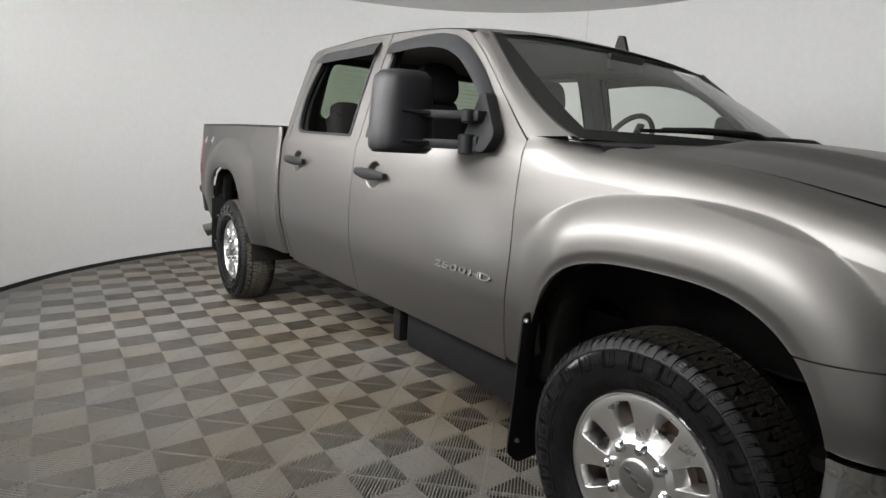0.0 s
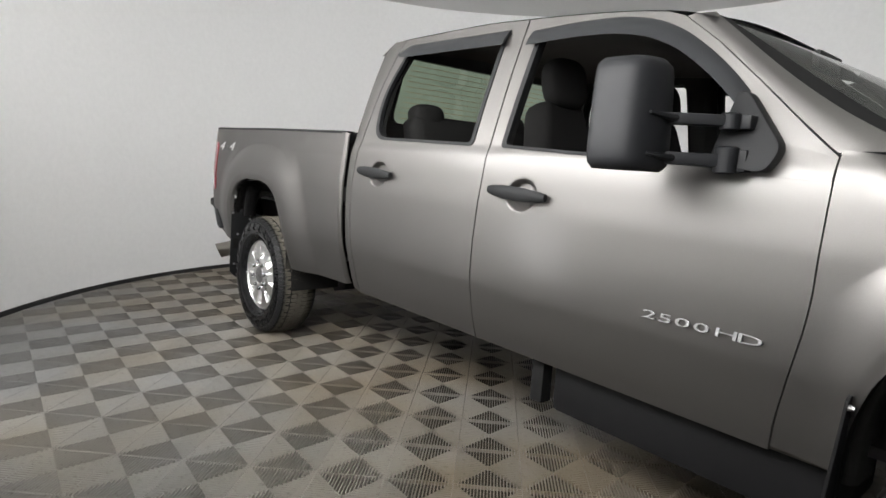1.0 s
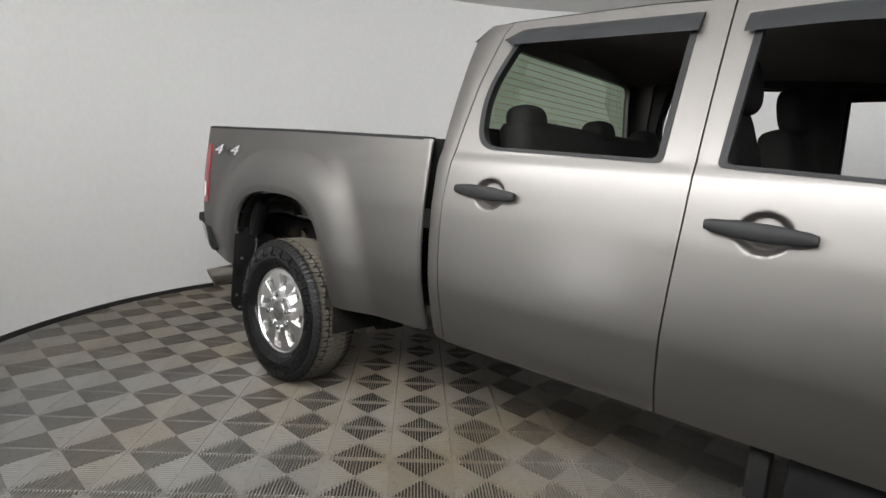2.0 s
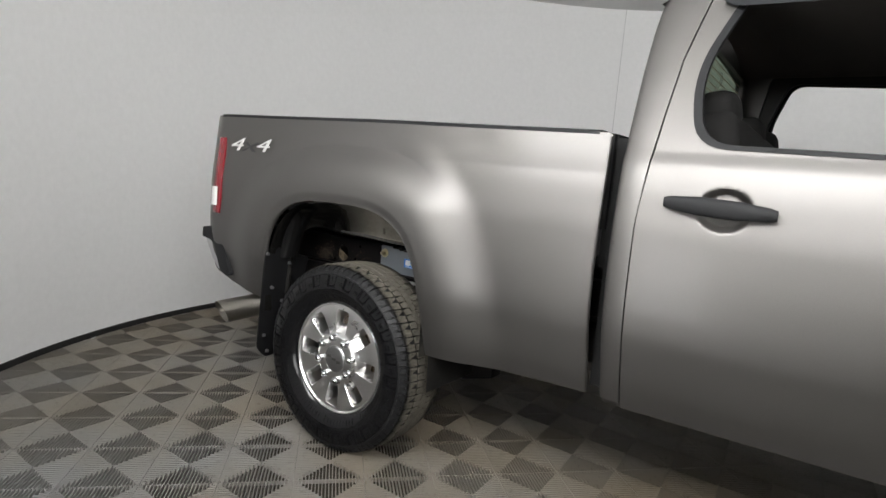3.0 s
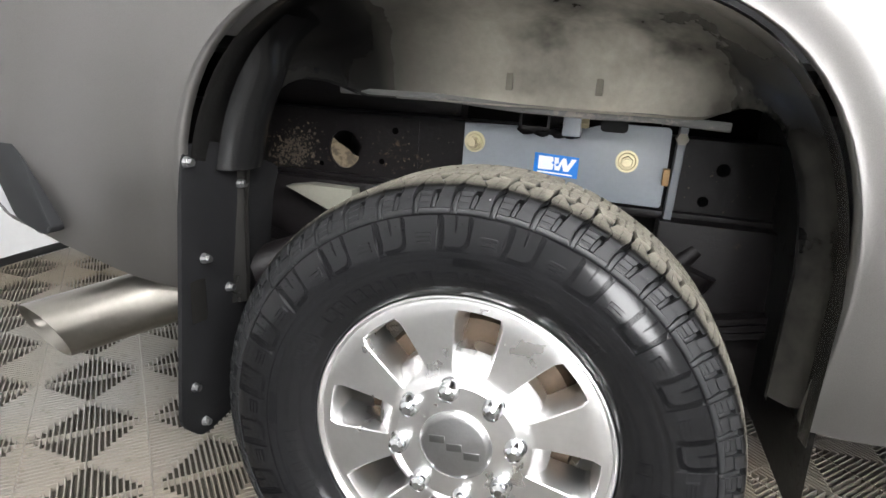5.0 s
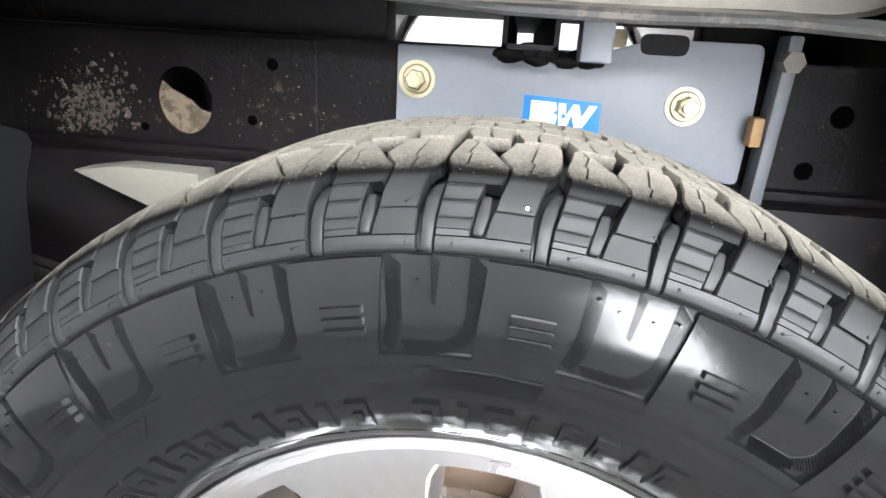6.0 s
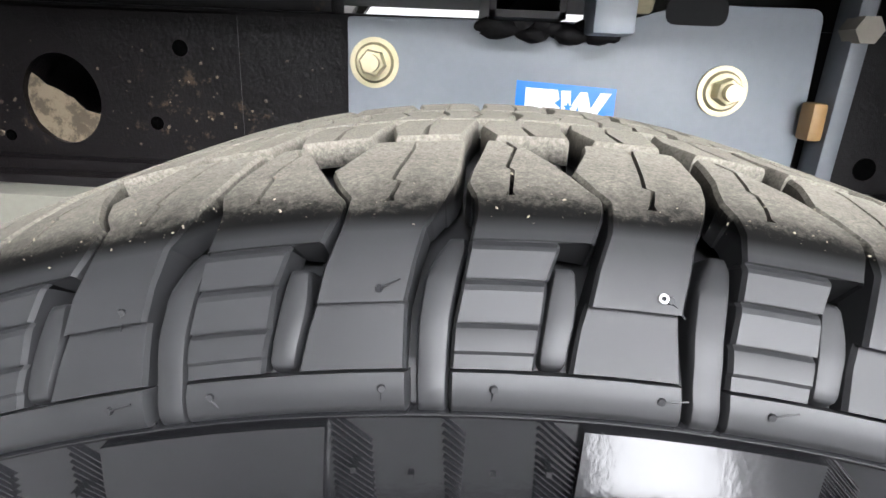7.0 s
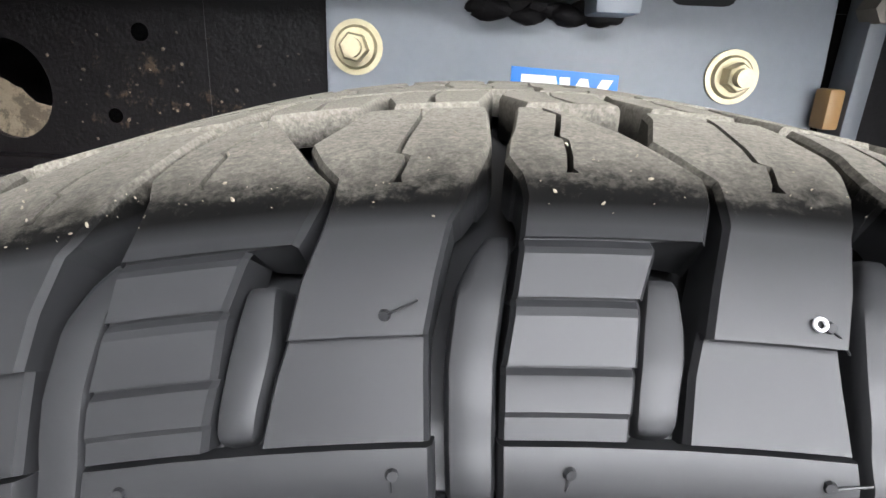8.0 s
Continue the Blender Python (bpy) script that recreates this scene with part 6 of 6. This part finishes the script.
# leaf spring, axle, shock absorber
part("crossmember", box((0.42, 0.05, 0.13), (0.47, -0.30, 0.905), 0.006), FRAME_BLACK, truck, "black steel crossmember", 30)
leaves = bmesh.new()
for k in range(4):
    pts = []
    half = 0.78 - 0.13 * k
    for j in range(17):
        u = -1 + 2 * j / 16
        pts.append([(half * u * 1.0, -0.60 + dy, 0.50 + 0.16 * (half * u / 0.78) ** 2 - 0.014 * k + dz) for dy, dz in ((-0.032, 0), (0.032, 0), (0.032, 0.0115), (-0.032, 0.0115))])
    bm = grid(pts, closed=True)
    bmesh.ops.holes_fill(bm, edges=bm.edges)
    join(leaves, bm)
part("leaf_spring", leaves, FRAME_BLACK, truck, "dusty black leaf spring pack", 30)
shelf = bmesh.new()
prism([(-0.485, 0.692), (-0.43, 0.701), (-0.33, 0.700), (-0.33, 0.676), (-0.385, 0.652)], -0.62, -0.58, "y", 0.004, bm=shelf)
part("spring_hanger", shelf, HANGER, truck, "dusty tan spring hanger arm", 30)
bracket = prism([(-0.66, 0.708), (-0.27, 0.708), (-0.27, 0.66), (-0.36, 0.56), (-0.50, 0.50), (-0.66, 0.50)], -0.578, -0.50, "y", 0.006)
part("shackle_bracket", bracket, FRAME_BLACK, truck, "black spring shackle bracket crusted with dirt", 30)
# dark block added to fill the well's open corner where shade belongs
well_filler = prism([(0.26, 0.708), (0.56, 0.708), (0.56, 0.38), (0.42, 0.34), (0.30, 0.46), (0.26, 0.60)], -0.60, -0.52, "y", 0.006)
part("spring_bracket", well_filler, FRAME_BLACK, truck, "dirty black block added to darken the wheel well", 30)
muffler = box((0.80, 0.26, 0.19), (0.90, -0.36, 0.60), 0.07, segments=4)
part("muffler", muffler, FRAME_BLACK, truck, "dark dirty muffler under the bed", 40)
axle = bmesh.new()
tube([(0, -0.70, 0.40), (0, 0.70, 0.40)], 0.05, 20, axle)
own = bmesh.new()
bmesh.ops.create_uvsphere(own, u_segments=24, v_segments=14, radius=0.17)
own.transform(Matrix.Translation((0, 0, 0.40)) @ Matrix.Diagonal((1, 0.9, 1, 1)))
join(axle, own)
part("rear_axle", axle, FRAME_BLACK, truck, "black rear axle with differential")
shock = tube([(0.12, -0.66, 0.42), (0.25, -0.62, 0.57)], 0.033, 16)
tube([(0.25, -0.62, 0.57), (0.33, -0.59, 0.66)], 0.016, 12, shock)
part("shock_absorber", shock, FRAME_BLACK, truck, "dusty shock absorber")
part("bump_stop", tube([(0.30, -0.60, 0.55), (0.33, -0.60, 0.63)], [0.03, 0.045], 14), FRAME_BLACK, truck, "dirty rubber bump stop")
tank = bmesh.new()
box((0.95, 0.42, 0.24), (2.945, -0.60, 0.440), 0.03, bm=tank)
part("side_tank", tank, FLAP, truck, "black plastic tank under the cab", 30)
part("tank_bracket", box((0.06, 0.06, 0.20), (2.40, -0.79, 0.43), 0.01), GAP, truck, "black bracket below the sill")
rock = [[(x, -(0.870 - d), z) for d, z in ((0.0, 0.545), (0.02, 0.515), (0.06, 0.50), (0.30, 0.51))] for x in spaced(1.11, 3.42, 8)]
part("rocker_panel", grid(rock), PAINT, truck)
floor_pan = bmesh.new()
box((3.4, 1.60, 0.03), (2.75, 0, 0.585), bm=floor_pan)
box((1.9, 1.0, 0.03), (0.1, 0.25, 0.955), bm=floor_pan)
part("floor_pan", floor_pan, FRAME_BLACK, truck, "", 0)
left_rail = box((5.0, 0.07, 0.16), (1.45, 0.575, 0.765), 0.005)
part("frame_rail", left_rail, FRAME_BLACK, truck, "black coated steel frame rail", 30)

# exhaust tip
axis = Vector((-0.35, -0.22, -0.125)).normalized()
root = Vector((-0.45, -0.77, 0.562))
u = axis.cross(Vector((0, 0, 1))).normalized()
v = u.cross(axis)
rows = []
for t, r in ((0.05, 0.0515), (0.20, 0.055), (0.384, 0.057), (0.385, 0.0562), (0.384, 0.0548), (0.374, 0.0542)):
    row = []
    for k in range(32):
        a = 2 * math.pi * k / 32
        cut = (0.014 * math.sin(a) + 0.044 * math.cos(a)) if t > 0.3 else 0
        row.append(root + axis * (t + cut) + (u * math.cos(a) + v * math.sin(a)) * r)
    rows.append(row)
tip = part("exhaust_tip", grid(rows, closed=True), STEEL_TIP, truck, "brushed steel exhaust tip with a slanted end", 40)
part("soot_lining", tube([root + axis * 0.22, root + axis * 0.335], [0.0500, 0.0530], 24, cap=False), SOOT, tip, "sooty brown inside")
part("exhaust_pipe", tube([root + axis * 0.01, root - axis * 0.15, Vector((-0.30, -0.62, 0.56)), Vector((0.2, -0.45, 0.52))], 0.04, 16), FRAME_BLACK, tip)

# shut gaps behind the panels
for s in (-1, 1):
    gap = bmesh.new()
    box((0.05, 0.02, 0.80), (1.085, s * 0.84, 0.96), bm=gap)
    part("gap_filler", gap, GAP, truck, "", 0)
    for x, z0, z1 in ((1.172, 0.54, 1.30), (2.139, 0.54, 1.30), (3.340, 0.54, 1.25)):
        rows = [[(x - 0.012, s * (side(x, z) - 0.012), z), (x + 0.012, s * (side(x, z) - 0.012), z)] for z in spaced(z0, z1, 16)]
        part("gap_filler", lean(grid(rows)), GAP, truck, "", 0)
    rows = [[(2.139 - 0.012, s * (side(2.139, z) - 0.012), z), (2.139 + 0.012, s * (side(2.139, z) - 0.012), z)] for z in spaced(1.28, 1.80, 12)]
    part("gap_filler", grid(rows), GAP, truck, "", 0)

# ---- cabin ----
def seat(x, y, name, label, wide=0.50, zb=0.98, rest=True, tall=0.60):
    base = box((0.50, wide, 0.16), (x + 0.27, y, zb), 0.05, segments=3)
    ob = part(name, base, FABRIC, truck, label, 50)
    back_m = Matrix.Rotation(radians(-14), 4, "Y")
    back = box((0.15, wide - 0.02, tall), (x - 0.03, y, zb + 0.06 + tall / 2), 0.06, back_m, 3)
    if wide < 1:
        for v in back.verts:
            v.co.y = y + (v.co.y - y) * (1 - 0.46 * step(zb + 0.24, zb + 0.06 + tall, v.co.z))
    part("seat_back", back, FABRIC, ob, "", 50)
    return ob


def headrest(ob, x, y, z, w=0.27, h=0.19):
    def power(v, p):
        return math.copysign(abs(v) ** p, v)
    rows = []
    for k in range(15):
        e = math.pi * (k / 14 - 0.5)
        ce, se = power(math.cos(e), 0.62), power(math.sin(e), 0.72)
        if k in (0, 14):
            ce = 0.05
        rows.append([(0.066 * ce * power(math.cos(2 * math.pi * j / 24), 0.75), w / 2 * ce * power(math.sin(2 * math.pi * j / 24), 0.75), h / 2 * se) for j in range(24)])
    pad = grid(rows, closed=True)
    bmesh.ops.holes_fill(pad, edges=pad.edges)
    pad.transform(Matrix.Translation((x, y, z)) @ Matrix.Rotation(radians(-10), 4, "Y"))
    part("headrest", pad, FABRIC, ob, "", 60)
    for d in (-0.06, 0.06):
        part("headrest_post", tube([(x + 0.01, y + d, z - h / 2 + 0.02), (x + 0.03, y + d, z - h / 2 - 0.07)], 0.006, 8), CHROME, ob)


for y, label in ((-0.42, "dark cloth front passenger seat with headrest"), (0.42, "dark cloth driver's seat with headrest")):
    s_ob = seat(2.12, y, "front_seat", label, tall=0.50)
    headrest(s_ob, 2.08, y, 1.622, 0.25, 0.22)
bench = seat(1.36, 0.0, "rear_bench", "dark cloth rear bench seat", 1.42, 0.98, tall=0.44)
for y in (-0.58, 0.06, 0.60):
    headrest(bench, 1.29, y, 1.478, 0.21, 0.125)
dash_rows = [[(x, y, z) for y in spaced(-0.80, 0.80, 16)] for x, z in ((2.86, 1.02), (2.88, 1.22), (2.94, 1.285), (3.08, 1.305), (3.30, 1.305), (3.54, 1.30))]
part("dashboard", grid(dash_rows), TRIM, truck, "dark grey plastic dashboard")
wheel_rows = []
for k in range(32):
    a = 2 * math.pi * k / 32
    wheel_rows.append((0.185 * math.cos(a), 0.185 * math.sin(a), 0))
sw = tube(wheel_rows + wheel_rows[:1], 0.014, 8)
box((0.30, 0.05, 0.02), (0, 0, -0.02), 0.008, bm=sw)
sw.transform(pose(2.72, 0.40, 1.335, 0, -64, 0))
part("steering_wheel", sw, TRIM, truck, "dark steering wheel")
for s in (-1, 1):
    inner = [[(x, s * (side(x, z) - 0.06), z) for z in (0.62, 1.0, belt(x) - 0.01)] + [(x, s * (side(x, 1.2) - 0.02), belt(x) - 0.005)] for x in spaced(1.2, 3.3, 12)]
    part("door_lining", grid(inner), TRIM, truck, "dark plastic door lining")
    post = [[(2.085, s * (side(2.1, z) - 0.05), z), (2.165, s * (side(2.1, z) - 0.05), z)] for z in spaced(1.28, 1.80, 6)]
    part("pillar_lining", grid(post), TRIM, truck)
part("mirror_inside", box((0.03, 0.24, 0.07), (2.98, 0.0, 1.70), 0.012), TRIM, truck, "dark inside mirror")

# ---- floor tiles ----
TILE_O, TILE_U, TILE_V = Vector((-0.7076, -1.1913, 0)), Vector((0.1839, 0.1992, 0)), Vector((-0.2127, 0.2133, 0))
RIBS = 21


def tile_mesh():
    """One interlocking tile in its own unit square: a rim, and ribs that run to each edge in four triangles."""
    verts, faces = [], []

    grow_low = 0.001

    def bar(x0, y0, x1, y1, low, high):
        n = len(verts)
        g = grow_low
        verts.extend([(x0 - g, y0 - g, low), (x1 + g, y0 - g, low), (x1 + g, y1 + g, low), (x0 - g, y1 + g, low), (x0, y0, high), (x1, y0, high), (x1, y1, high), (x0, y1, high)])
        faces.extend([(n + 4, n + 5, n + 6, n + 7), (n, n + 1, n + 5, n + 4), (n + 1, n + 2, n + 6, n + 5), (n + 2, n + 3, n + 7, n + 6), (n + 3, n, n + 4, n + 7)])
    rim = 0.007
    bar(0.0006, 0.0006, 0.9994, rim, -0.0185, -0.0028)
    bar(0.0006, 1 - rim, 0.9994, 0.9994, -0.0185, -0.0028)
    bar(0.0006, rim, rim, 1 - rim, -0.0185, -0.0028)
    bar(1 - rim, rim, 0.9994, 1 - rim, -0.0185, -0.0028)
    w = 0.24 / RIBS
    for k in range(RIBS):
        c = (k + 0.5) / RIBS
        reach = min(c, 1 - c) - 0.002
        if reach <= rim + 0.004:
            continue
        bar(c - w / 2, rim, c + w / 2, reach, -0.0185, 0.0)
        bar(c - w / 2, 1 - reach, c + w / 2, 1 - rim, -0.0185, 0.0)
        bar(rim, c - w / 2, reach, c + w / 2, -0.0185, 0.0)
        bar(1 - reach, c - w / 2, 1 - rim, c + w / 2, -0.0185, 0.0)
    return verts, faces


def inside(p, more):
    x = min(max(p.x, END_A), END_B)
    return math.hypot(p.x - x, p.y - MID_Y) < RADIUS + more


t_verts, t_faces = tile_mesh()
tile_me = bpy.data.meshes.new("tile")
tile_me.from_pydata([TILE_U * x + TILE_V * y + Vector((0, 0, z)) for x, y, z in t_verts], [], t_faces)
tile_me.materials.append(TILE)
near, far = [], []
for i in range(-30, 40):
    for j in range(-34, 30):
        o = TILE_O + TILE_U * i + TILE_V * j
        c = o + (TILE_U + TILE_V) / 2
        if inside(c, 0.10):
            near.append((math.hypot(c.x - 0.6, (c.y + 1.6) * 1.3), o))
near.sort(key=lambda q: q[0])
for _, o in near[:300]:
    t = new("tile", tile_me)
    t.parent, t.location = floor, o
verts, faces = [], []
for _, o in near[300:]:
    n = len(verts)
    verts.extend(TILE_U * x + TILE_V * y + Vector((0, 0, z)) + o for x, y, z in t_verts)
    faces.extend(tuple(n + q for q in f) for f in t_faces)
rest_me = bpy.data.meshes.new("tile_field")
rest_me.from_pydata(verts, [], faces)
rest_me.materials.append(TILE)
rest = new("tile_field", rest_me)
rest.parent = floor
tagged(rest, "grey ribbed tiles farther off", kind="stuff")
